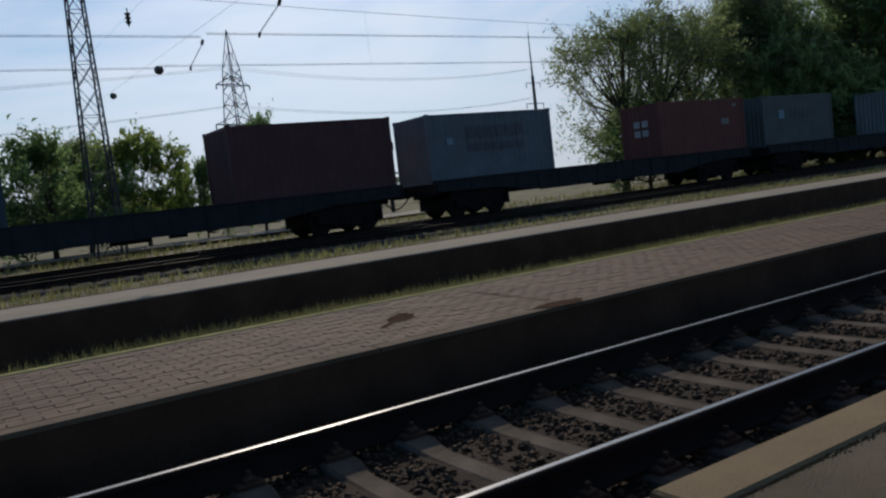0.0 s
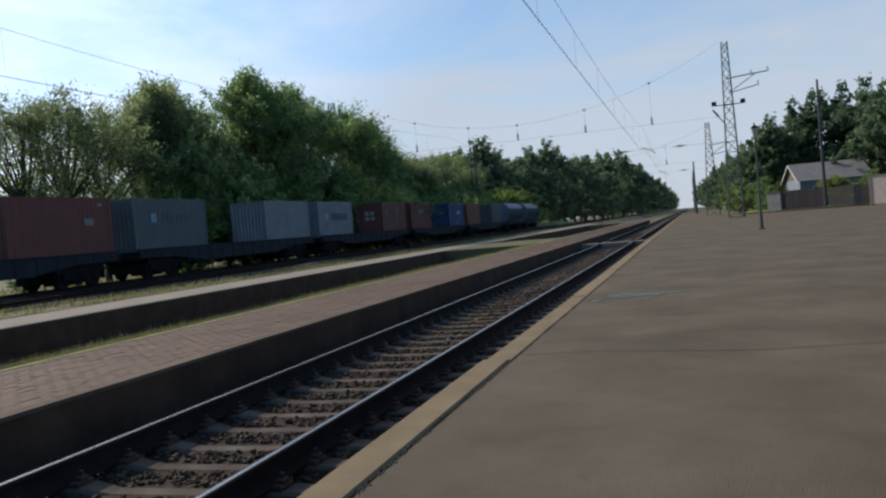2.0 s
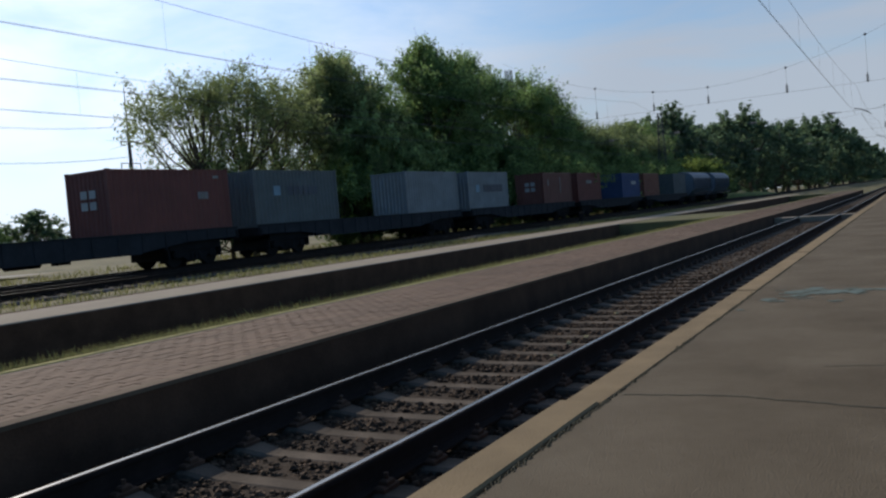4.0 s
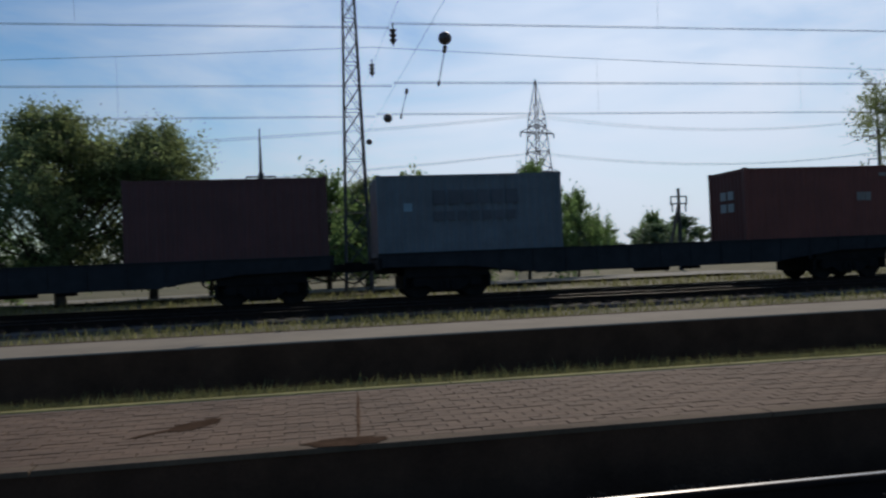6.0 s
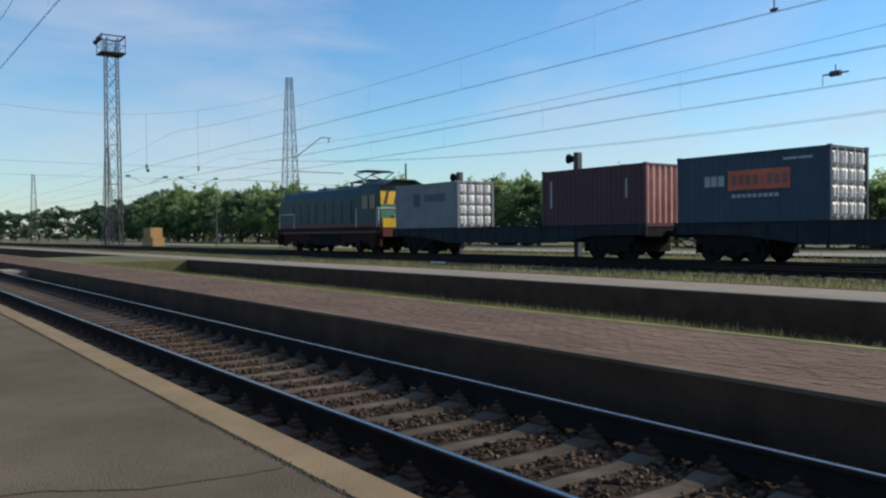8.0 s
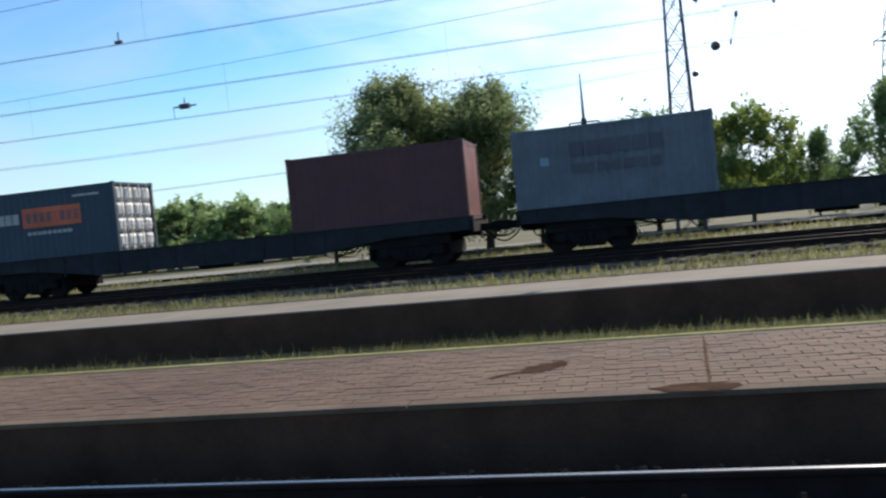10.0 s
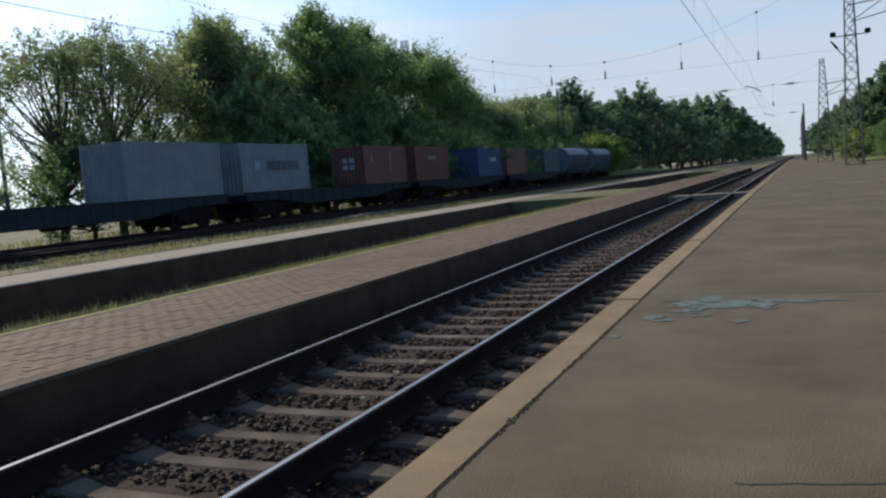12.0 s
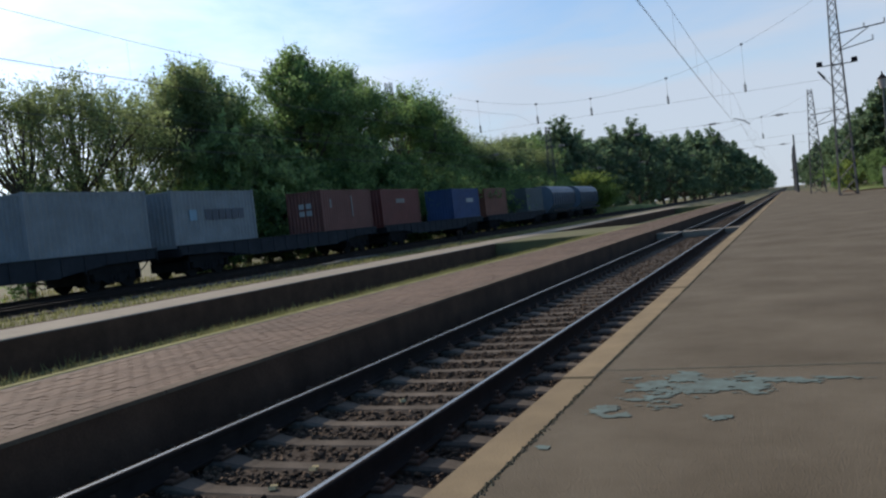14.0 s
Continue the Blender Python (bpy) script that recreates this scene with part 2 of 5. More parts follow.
class Build:
    """Collects solids into one mesh."""

    def __init__(self):
        self.v, self.f, self.i = [], [], []

    def add(self, vs, fs, mi=0):
        o = len(self.v)
        self.v += [tuple(p) for p in vs]
        self.f += [tuple(o + k for k in f) for f in fs]
        self.i += [mi] * len(fs)
        return self

    def box(self, x0, x1, y0, y1, z0, z1, mi=0, c=0.0):
        """A box; c chamfers its upper edges."""
        if c:
            vs = [(x0, y0, z0), (x1, y0, z0), (x1, y1, z0), (x0, y1, z0),
                  (x0, y0, z1 - c), (x1, y0, z1 - c), (x1, y1, z1 - c), (x0, y1, z1 - c),
                  (x0 + c, y0 + c, z1), (x1 - c, y0 + c, z1), (x1 - c, y1 - c, z1), (x0 + c, y1 - c, z1)]
            fs = [(3, 2, 1, 0), (0, 1, 5, 4), (1, 2, 6, 5), (2, 3, 7, 6), (3, 0, 4, 7),
                  (4, 5, 9, 8), (5, 6, 10, 9), (6, 7, 11, 10), (7, 4, 8, 11), (8, 9, 10, 11)]
        else:
            vs = [(x0, y0, z0), (x1, y0, z0), (x1, y1, z0), (x0, y1, z0), (x0, y0, z1), (x1, y0, z1), (x1, y1, z1), (x0, y1, z1)]
            fs = [(3, 2, 1, 0), (0, 1, 5, 4), (1, 2, 6, 5), (2, 3, 7, 6), (3, 0, 4, 7), (4, 5, 6, 7)]
        return self.add(vs, fs, mi)

    def tube(self, a, b, r, r2=None, n=6, mi=0, caps=True):
        a, b = Vector(a), Vector(b)
        r2 = r if r2 is None else r2
        d = (b - a).normalized()
        s = d.cross(Vector((0, 0, 1)) if abs(d.z) < 0.95 else Vector((1, 0, 0))).normalized()
        u = d.cross(s)
        vs = []
        for p, q in ((a, r), (b, r2)):
            for k in range(n):
                w = 2 * math.pi * k / n
                vs.append(p + (s * math.cos(w) + u * math.sin(w)) * q)
        fs = [(k, (k + 1) % n, n + (k + 1) % n, n + k) for k in range(n)]
        if caps:
            fs += [tuple(range(n - 1, -1, -1)), tuple(range(n, 2 * n))]
        return self.add(vs, fs, mi)

    def path(self, pts, r, n=4, mi=0):
        for a, b in zip(pts, pts[1:]):
            self.tube(a, b, r, n=n, mi=mi, caps=False)
        return self

    def prism(self, pts, a, b, axis='y', mi=0):
        """A polygon in two coordinates, pushed along the third."""
        n = len(pts)
        put = {'y': lambda p, w: (p[0], w, p[1]), 'x': lambda p, w: (w, p[0], p[1]), 'z': lambda p, w: (p[0], p[1], w)}[axis]
        vs = [put(p, a) for p in pts] + [put(p, b) for p in pts]
        fs = [(k, (k + 1) % n, n + (k + 1) % n, n + k) for k in range(n)] + [tuple(range(n - 1, -1, -1)), tuple(range(n, 2 * n))]
        return self.add(vs, fs, mi)

    def ball(self, c, r, squash=1.0, n=10, mi=0):
        vs, fs = [], []
        m = max(4, n // 2)
        for i in range(m + 1):
            th = math.pi * i / m
            for k in range(n):
                ph = 2 * math.pi * k / n
                vs.append((c[0] + r * math.sin(th) * math.cos(ph), c[1] + r * math.sin(th) * math.sin(ph), c[2] + r * squash * math.cos(th)))
        for i in range(m):
            for k in range(n):
                fs.append((i * n + k, (i + 1) * n + k, (i + 1) * n + (k + 1) % n, i * n + (k + 1) % n))
        return self.add(vs, fs, mi)

    def mesh(self, name, mats, smooth=False):
        me = mesh(name, self.v, self.f, mats, self.i, smooth)
        bm = bmesh.new()
        bm.from_mesh(me)
        bmesh.ops.recalc_face_normals(bm, faces=bm.faces)
        bm.to_mesh(me)
        bm.free()
        return me


def part(name, b, material, parent, label="", smooth=False, m=None):
    me = b.mesh(name, material, smooth) if isinstance(b, Build) else b
    ob = new(name, me)
    ob.parent = parent
    if m is not None:
        ob.matrix_basis = m
    return tagged(ob, label)


def thing(name, m, label, category, group=""):
    ob = new(name)
    ob.matrix_basis = m
    ob.empty_display_size = 0.3
    return tagged(ob, label, category, group)


def structure(name, b, material, label):
    ob = new(name, b.mesh(name, material) if isinstance(b, Build) else b)
    return tagged(ob, label, name.split("_")[0], kind="structure")


# heights (metres over the near rails) and lines across the place
PLAT_Y, ISLAND_F, ISLAND_B, STRIP_F, STRIP_B = -1.73, 1.755, 4.22, 9.34, 11.5
TRENCH_X0, TRENCH_X1 = -38.5, 40.0
TRACK2_Y, TRACK3_Y, RAIL2, RAIL3 = 18.2, 23.07, 0.25, 0.2
STEP, SLEEPER_X = 0.5435, -0.95
X0, X1 = -420.0, 900.0

# ---- ground ----
gv, gf = [], []
prof = [(-3000, -0.3), (-60, -0.3), (-30, -0.3), (-2.2, -0.4), (1.9, -0.4), (4.0, -0.1), (4.9, -0.35), (6.2, -0.5), (9.5, -0.5), (10.8, -0.3), (11.7, 0.10), (15.5, 0.0),
        (16.3, -0.03), (20.3, -0.04), (26.5, -0.02), (29, -0.15), (45, -0.25), (80, -0.4), (300, -1.0), (1000, -2), (4000, -4)]
gx = [-4000, -1500, -600, -300] + list(range(-150, 400, 10)) + [500, 800, 1500, 4000]
for x in gx:
    for y, z in prof:
        w = 0.06 * noise.noise(Vector((x * 0.07, y * 0.2, 3.0))) if 12 < y < 90 else 0
        gv.append((x, y, z + w))
n = len(prof)
gf = [(i * n + j, (i + 1) * n + j, (i + 1) * n + j + 1, i * n + j + 1) for i in range(len(gx) - 1) for j in range(n - 1)]
structure("ground", mesh("ground", gv, gf, GROUND, smooth=True), None, "uneven grassy railway ground with patches of bare dry soil")
b = Build()
pts = [(x, 43 + 3.0 * math.sin(x / 60.0)) for x in range(-260, 40, 10)]
for (xa, ya), (xb, yb) in zip(pts, pts[1:]):
    b.add([(xa, ya - 4, -0.05), (xb, yb - 4, -0.05), (xb, yb + 4, -0.1), (xa, ya + 4, -0.1)], [(0, 1, 2, 3)])
structure("road_far", b, ROAD, "pale gravel service road behind the tracks")

b = Build()
b.ball((168, 27.5, -0.6), 10.0, 0.16, n=24)
structure("ground_mound", b.mesh("ground_mound", GRASS_M, True), None, "low grassy mound beside the line before the wood")
# near platform, island platform, far strip
b = Build()
b.prism([(X0, -26), (79.0, -26), (81.2, -20), (88.8, -9.0), (96, -8.0), (200, -4.6), (200, PLAT_Y - 0.27), (X0, PLAT_Y - 0.27)], -0.5, 0.195, 'z')
platform = structure("platform_near", b, ASPHALT, "wide worn brown asphalt station platform with a concrete edge")
b = Build()
b.box(X0, 200, PLAT_Y - 0.265, PLAT_Y - 0.06, -0.5, 0.05)
part("platform_wall", b, FACE, platform)
b = Build()
b.box(X0, 110, ISLAND_F + 0.14, ISLAND_B - 0.125, -0.6, 0.1960, 0)
island = structure("platform_island", b, [JOINT], "narrow island platform paved with reddish clay pavers, stained dark wall")
b = Build()
b.box(X0, 110, ISLAND_F + 0.015, ISLAND_F + 0.136, -0.6, 0.165)
part("wall_face", b, FACE, island)
for k in range(44):
    b = Build()
    xa = -110 + 5.0 * k
    b.box(xa + 0.006, xa + 4.994, ISLAND_F, ISLAND_F + 0.155, 0.168, 0.203, 0, 0.003)
    part("coping_stone", b, COPING, island)
b = Build()
b.box(X0, 110, ISLAND_B - 0.12, ISLAND_B, -0.6, 0.205, 0, 0.01)
part("edging", b, EDGEMOSS, island, "mossy yellowish kerb edging")
b = Build()
b.box(X0, 110, ISLAND_B - 0.165, ISLAND_B - 0.123, 0.1, 0.1965)
part("joint", b, MOSS, island, "dark soil joint along the edging")
b = Build()
for xa, xb in ((TRENCH_X0, TRENCH_X1), (50, 104), (-200, -50)):
    b.box(xa, xb, STRIP_F, STRIP_F + 0.25, -0.6, 0.18)
strip = structure("platform_far", b, FACE, "low far platform strip of pale worn paving with a dark wall")
b = Build()
b.box(-300, 120, STRIP_F + 0.004, STRIP_B, 0.10, 0.2, 0, 0.02)
part("paving_top", b, STRIP, strip, "pale worn paving")
b = Build()
b.box(-300, 120, STRIP_B + 0.003, STRIP_B + 0.10, -0.1, 0.21, 0, 0.01)
part("edging", b, FACE, strip)
# level crossings over the trench at either end
for k, (xa, xb) in enumerate(((TRENCH_X1, 50), (-50, TRENCH_X0), (104, 112))):
    b = Build()
    b.box(xa, xb, ISLAND_B, STRIP_F + 0.003, -0.6, 0.185, 0, 0.03)
    structure("crossing_%d" % (k + 1), b, CROSSING, "trodden foot crossing of packed earth between the platforms")


# ---- railway tracks ----
def rail_mesh(x0, x1, name):
    """Flat-bottomed rail; the polished running surface carries a second material."""
    p = [(-0.075, -0.18), (0.075, -0.18), (0.075, -0.165), (0.02, -0.15), (0.012, -0.12), (0.012, -0.045), (0.037, -0.033), (0.037, -0.012),
         (0.03, -0.002), (0.017, 0.0), (-0.017, 0.0), (-0.03, -0.002), (-0.037, -0.012), (-0.037, -0.033), (-0.012, -0.045), (-0.012, -0.12), (-0.02, -0.15), (-0.075, -0.165)]
    n = len(p)
    vs = [(x0, y, z) for y, z in p] + [(x1, y, z) for y, z in p]
    fs = [(k, (k + 1) % n, n + (k + 1) % n, n + k) for k in range(n)]
    me = mesh(name, vs, fs, [RAIL, RAILTOP], [1 if k == 9 else 0 for k in range(n)])
    bm = bmesh.new()
    bm.from_mesh(me)
    bmesh.ops.recalc_face_normals(bm, faces=bm.faces)
    bm.to_mesh(me)
    bm.free()
    for pl in me.polygons:
        pl.use_smooth = pl.material_index == 1
    return me


def sleeper_build(b, x=0.0):
    """Prestressed concrete sleeper: high rail seats, waisted middle, clips beside the rails."""
    ys = [(-1.35, -0.215, 0.085), (-1.05, -0.185, 0.115), (-0.62, -0.185, 0.115), (-0.40, -0.225, 0.092), (0.40, -0.225, 0.092), (0.62, -0.185, 0.115), (1.05, -0.185, 0.115), (1.35, -0.215, 0.085)]
    vs, fs = [], []
    for y, z, w in ys:
        vs += [(x - w - 0.025, y, -0.38), (x - w, y, z - 0.02), (x - w + 0.025, y, z), (x + w - 0.025, y, z), (x + w, y, z - 0.02), (x + w + 0.025, y, -0.38)]
    for k in range(len(ys) - 1):
        fs += [(k * 6 + j, k * 6 + j + 1, k * 6 + 7 + j, k * 6 + 6 + j) for j in range(5)]
    fs += [(0, 1, 2, 3, 4, 5), tuple(range(len(ys) * 6 - 1, len(ys) * 6 - 7, -1))]
    b.add(vs, fs, 0)
    for y in (-0.8, 0.8):
        for s in (-0.115, 0.115):
            b.box(x - 0.085, x + 0.085, y + s - 0.035, y + s + 0.045, -0.19, -0.15, 1, 0.012)
            b.box(x - 0.04, x + 0.04, y + s - 0.03, y + s + 0.03, -0.155, -0.12, 1, 0.01)
            b.tube((x, y + s, -0.125), (x, y + s, -0.085), 0.016, n=6, mi=1)


def track(name, y, z, x0, x1, single, label, bed_w, bed=BALLAST, top=-0.235):
    b = Build()
    b.prism([(-bed_w, -0.45), (-bed_w + 0.35, top), (bed_w - 0.35, top), (bed_w, -0.45)], x0, x1, 'x')
    ob = new(name, b.mesh(name, bed))
    ob.matrix_basis = pose(0, y, z)
    tagged(ob, label, "railway track", kind="structure")
    for s in (-0.8, 0.8):
        part("rail", rail_mesh(x0, x1, "rail"), None, ob, "worn steel rail with a bright running surface", m=pose(0, s, 0))
    one = Build()
    sleeper_build(one)
    me = one.mesh("sleeper", [SLEEPER, CLIP])
    rest = Build()
    x = SLEEPER_X - STEP * int((SLEEPER_X - x0) / STEP)
    rng = random.Random(5)
    while x < x1:
        if single[0] <= x <= single[1]:
            o = new("sleeper", me)
            o.parent = ob
            o.matrix_basis = pose(x + rng.uniform(-0.015, 0.015), rng.uniform(-0.02, 0.02), rng.uniform(-0.006, 0.004), 0, 0, rng.uniform(-0.8, 0.8))
        elif x < 260 and x > -160:
            rest.add([(x - 0.13, -1.35, -0.20), (x + 0.13, -1.35, -0.20), (x + 0.13, 1.35, -0.20), (x - 0.13, 1.35, -0.20),
                      (x - 0.16, -1.37, -0.3), (x + 0.16, -1.37, -0.3), (x + 0.16, 1.37, -0.3), (x - 0.16, 1.37, -0.3)],
                     [(0, 1, 2, 3), (4, 5, 1, 0), (5, 6, 2, 1), (6, 7, 3, 2), (7, 4, 0, 3)])
        x += STEP
    o = part("far_sleepers", mesh("far_sleepers", rest.v, rest.f, SLEEPER), None, ob)
    tagged(o, kind="stuff")
    return ob


near_track = track("railway_track_1", 0, 0, X0, X1, (-48, 92), "near railway track with concrete sleepers on oily dark ballast", 1.72)
track_two = track("railway_track_2", TRACK2_Y, RAIL2, X0, X1, (-45, 65), "empty second railway track on dusty grey ballast lightened for sky sheen, in low grass", 1.62, BALLAST_GREY, -0.205)
track_three = track("railway_track_3", TRACK3_Y, RAIL3, X0, X1, (-40, 40), "third railway track carrying the container train", 2.1, BALLAST_GREY, -0.205)


def stones(name, xs, y_of, z, count, size, seed, parent, label, clear=True):
    """Loose crushed stones lying on a bed."""
    rng = np.random.default_rng(seed)
    base = np.array([(-1, -.7, -.5), (1, -.8, -.5), (.8, .9, -.5), (-.9, .8, -.5), (-.6, -.5, .5), (.7, -.4, .45), (.5, .6, .55), (-.5, .6, .4)])
    faces = np.array([(0, 1, 5, 4), (1, 2, 6, 5), (2, 3, 7, 6), (3, 0, 4, 7), (4, 5, 6, 7)])
    V, Fs = [], []
    for k in range(count):
        x, y = rng.uniform(*xs), y_of(rng)
        if clear:
            x = SLEEPER_X + STEP * (round((x - SLEEPER_X) / STEP) + 0.5) + rng.uniform(-0.155, 0.155)
        s = size * rng.uniform(0.55, 1.25)
        a, e = rng.uniform(0, 6.28), rng.uniform(-0.7, 0.7)
        R = np.array([[math.cos(a), -math.sin(a), 0], [math.sin(a), math.cos(a), 0], [0, 0, 1]]) @ np.array([[1, 0, 0], [0, math.cos(e), -math.sin(e)], [0, math.sin(e), math.cos(e)]])
        p = (base * rng.uniform(0.7, 1.2, base.shape)) * (s, s * rng.uniform(.6, 1), s * rng.uniform(.6, 1))
        V.append(p @ R.T + (x, y, z + rng.uniform(-0.01, 0.025)))
        Fs.append(faces + 8 * k)
    o = part(name, mesh(name, np.concatenate(V), np.concatenate(Fs), STONE), None, parent, label)
    return tagged(o, kind="stuff")


stones("ballast_stones", (-14, 16), lambda r: r.uniform(-1.6, 1.6), -0.236, 30000, 0.025, 3, near_track, "crushed dark brown ballast stones")
stones("far_ballast_stones", (16, 60), lambda r: r.uniform(-1.5, 1.5), -0.234, 11000, 0.028, 4, near_track, "crushed dark ballast stones")
stones("ballast_stones", (-45, 60), lambda r: r.choice([-1, 1]) * r.uniform(0.9, 1.9), -0.24, 5000, 0.04, 5, track_two, "scattered ballast stones")


# ---- grass ----
def grass(name, count, xs, y_of, z_of, h, seed, label, width=0.012):
    rng = np.random.default_rng(seed)
    x = rng.uniform(xs[0], xs[1], count)
    # patches: keep more blades where a slow wave is high
    keep = (np.sin(x * 0.9 + seed) + np.sin(x * 0.37) + rng.uniform(-1.4, 2.4, count)) > 0
    x = x[keep]
    c = len(x)
    y = np.array([y_of(rng) for _ in range(c)])
    z = np.array([z_of(v) for v in y])
    a, lean = rng.uniform(0, 6.28, c), rng.normal(0, 0.35, (c, 2))
    hh = h * rng.uniform(0.35, 1.2, c)
    w = width * rng.uniform(0.7, 1.5, c)
    p0 = np.stack([x - np.cos(a) * w, y - np.sin(a) * w, z - 0.02], 1)
    p1 = np.stack([x + np.cos(a) * w, y + np.sin(a) * w, z - 0.02], 1)
    p2 = np.stack([x + lean[:, 0] * hh, y + lean[:, 1] * hh, z + hh], 1)
    V = np.stack([p0, p1, p2], 1).reshape(-1, 3)
    ob = new(name, mesh(name, V, np.arange(3 * c).reshape(-1, 3), GRASS))
    return tagged(ob, label, "grass", kind="stuff")


grass("grass", 170000, (TRENCH_X0, TRENCH_X1), lambda r: 4.23 + abs(r.normal(0, 0.42)), lambda y: 0.07 - 0.26 * (y - 4.2), 0.22, 1, "tall green grass growing against the island platform edge", 0.007)
grass("grass", 16000, (TRENCH_X0, TRENCH_X1), lambda r: r.uniform(4.4, 9.2), lambda y: -0.5, 0.22, 2, "green grass in the sunken strip", 0.014)
grass("grass", 34000, (-70, 90), lambda r: r.uniform(11.65, 16.9), lambda y: 0.1 - (y - 11.65) * 0.018, 0.16, 3, "low green grass beside the second track", 0.018)
grass("grass", 9000, (-60, 80), lambda r: r.uniform(19.9, 21.3), lambda y: 0.0, 0.15, 4, "low grass between the tracks", 0.02)
grass("grass", 24000, (-110, 110), lambda r: r.uniform(25.5, 38), lambda y: -0.15, 0.3, 5, "rough meadow grass behind the train", 0.03)


# ---- containers ----
def paint(name, rgb):
    return mat(name, rgb, 0.55, 0.0, var=0.22, scale=0.9, fine=25, bump=0.05, spec=0.4)


CL, CW, CH = 6.06, 2.44, 2.59


def corrugated(a, b_, h0, h1, place, flip=1, depth=0.036, pitch=0.27):
    """A corrugated panel from a to b_, between two heights; place(u, d, z) puts it on a side."""
    b = Build()
    n = max(2, round((b_ - a) / pitch))
    p = (b_ - a) / n
    us = []
    for k in range(n):
        u = a + k * p
        us += [(u, 0), (u + p * 0.26, 0), (u + p * 0.5, depth), (u + p * 0.76, depth)]
    us.append((b_, 0))
    vs = [place(u, d, z) for u, d in us for z in (h0, h1)]
    fs = [(2 * k, 2 * k + 2, 2 * k + 3, 2 * k + 1) for k in range(len(us) - 1)]
    return b.add(vs, fs)


def container(off, body, label, end="plain", end_mat=None, marks=(), end_marks=()):
    """A 20-foot shipping container; local origin at its lower front corner on the low-x end."""
    t = thing("shipping_container", pose(0, 0, 0), label, "container", "containers on the train")
    f = Build()
    for x in (0, CL - 0.12):
        for y in (0, CW - 0.12):
            f.box(x, x + 0.12, y, y + 0.12, 0.0, CH)
            for z in (0, CH - 0.115):
                f.box(x - 0.008, x + 0.128, y - 0.008, y + 0.128, z - 0.006, z + 0.121)
    for y in (0, CW - 0.10):
        f.box(0.12, CL - 0.12, y + 0.005, y + 0.09, 0.01, 0.16)
        f.box(0.12, CL - 0.12, y + 0.01, y + 0.07, CH - 0.10, CH - 0.02)
    for x in (0, CL - 0.10):
        f.box(x + 0.005, x + 0.09, 0.12, CW - 0.12, 0.01, 0.16)
        f.box(x + 0.005, x + 0.09, 0.12, CW - 0.12, CH - 0.12, CH - 0.02)
    f.box(0.1, CL - 0.1, 0.1, CW - 0.1, 0.10, 0.16)
    part("frame", f, body, t)
    part("side_panel", corrugated(0.12, CL - 0.12, 0.16, CH - 0.10, lambda u, d, z: (u, 0.018 + d, z)), body, t)
    part("side_panel", corrugated(0.12, CL - 0.12, 0.16, CH - 0.10, lambda u, d, z: (u, CW - 0.018 - d, z)), body, t)
    part("roof", corrugated(0.1, CL - 0.1, 0.07, CW - 0.07, lambda u, d, z: (u, z, CH - 0.03 - d * 0.6)), body, t)
    part("end_panel", corrugated(0.12, CW - 0.12, 0.16, CH - 0.12, lambda u, d, z: (0.02 + d, u, z), pitch=0.24, depth=0.045), body, t)
    em = end_mat or body
    if end == "doors":
        for s in (0, 1):
            y0, y1 = (0.125, CW / 2 - 0.006) if s == 0 else (CW / 2 + 0.006, CW - 0.125)
            d = Build()
            d.box(CL - 0.09, CL - 0.065, y0, y1, 0.17, CH - 0.125)
            door = part("door", d, DOOR_GAP_SHADE, t, "pressed steel container door")
            hs = [0.20, 0.76, 1.32, 1.88, CH - 0.14]
            for za, zb in zip(hs, hs[1:]):
                for ya, yb in ((y0 + 0.05, (y0 + y1) / 2 - 0.05), ((y0 + y1) / 2 + 0.05, y1 - 0.05)):
                    f = Build()
                    f.add([(CL - 0.064, ya, za + 0.05), (CL - 0.064, yb, za + 0.05), (CL - 0.064, yb, zb - 0.05), (CL - 0.064, ya, zb - 0.05),
                           (CL - 0.012, ya + 0.07, za + 0.14), (CL - 0.012, yb - 0.07, za + 0.14), (CL - 0.012, yb - 0.07, zb - 0.14), (CL - 0.012, ya + 0.07, zb - 0.14)],
                          [(0, 1, 5, 4), (1, 2, 6, 5), (2, 3, 7, 6), (3, 0, 4, 7), (4, 5, 6, 7), (3, 2, 1, 0)])
                    part("pressed_panel", f, em, door)
            for yy in (y0 + 0.30, y1 - 0.30):
                r = Build()
                r.tube((CL - 0.002, yy, 0.10), (CL - 0.002, yy, CH - 0.06), 0.017, n=6)
                r.box(CL - 0.02, CL + 0.02, yy - 0.03, yy + 0.22, 1.02, 1.06)
                for z in (0.24, 0.9, 1.6, 2.35):
                    r.box(CL - 0.03, CL + 0.02, yy - 0.05, yy + 0.05, z - 0.03, z + 0.03)
                part("lock_rod", r, em, door)
    else:
        part("end_panel", corrugated(0.12, CW - 0.12, 0.16, CH - 0.12, lambda u, d, z: (CL - 0.02 - d, u, z), pitch=0.37 if end == "ribbed" else 0.24,
                                     depth=0.11 if end == "ribbed" else 0.045), em, t)
    for y, z in end_marks:
        k = Build()
        k.box(-0.004, 0.02, y, y + 0.36, z, z + 0.3)
        part("placard", k, MK_W, t)
    for name, x0, x1, z0, z1, m in marks:
        k = Build()
        k.box(x0, x1, -0.004, 0.015, z0, z1)
        part(name, k, m, t)
    return t


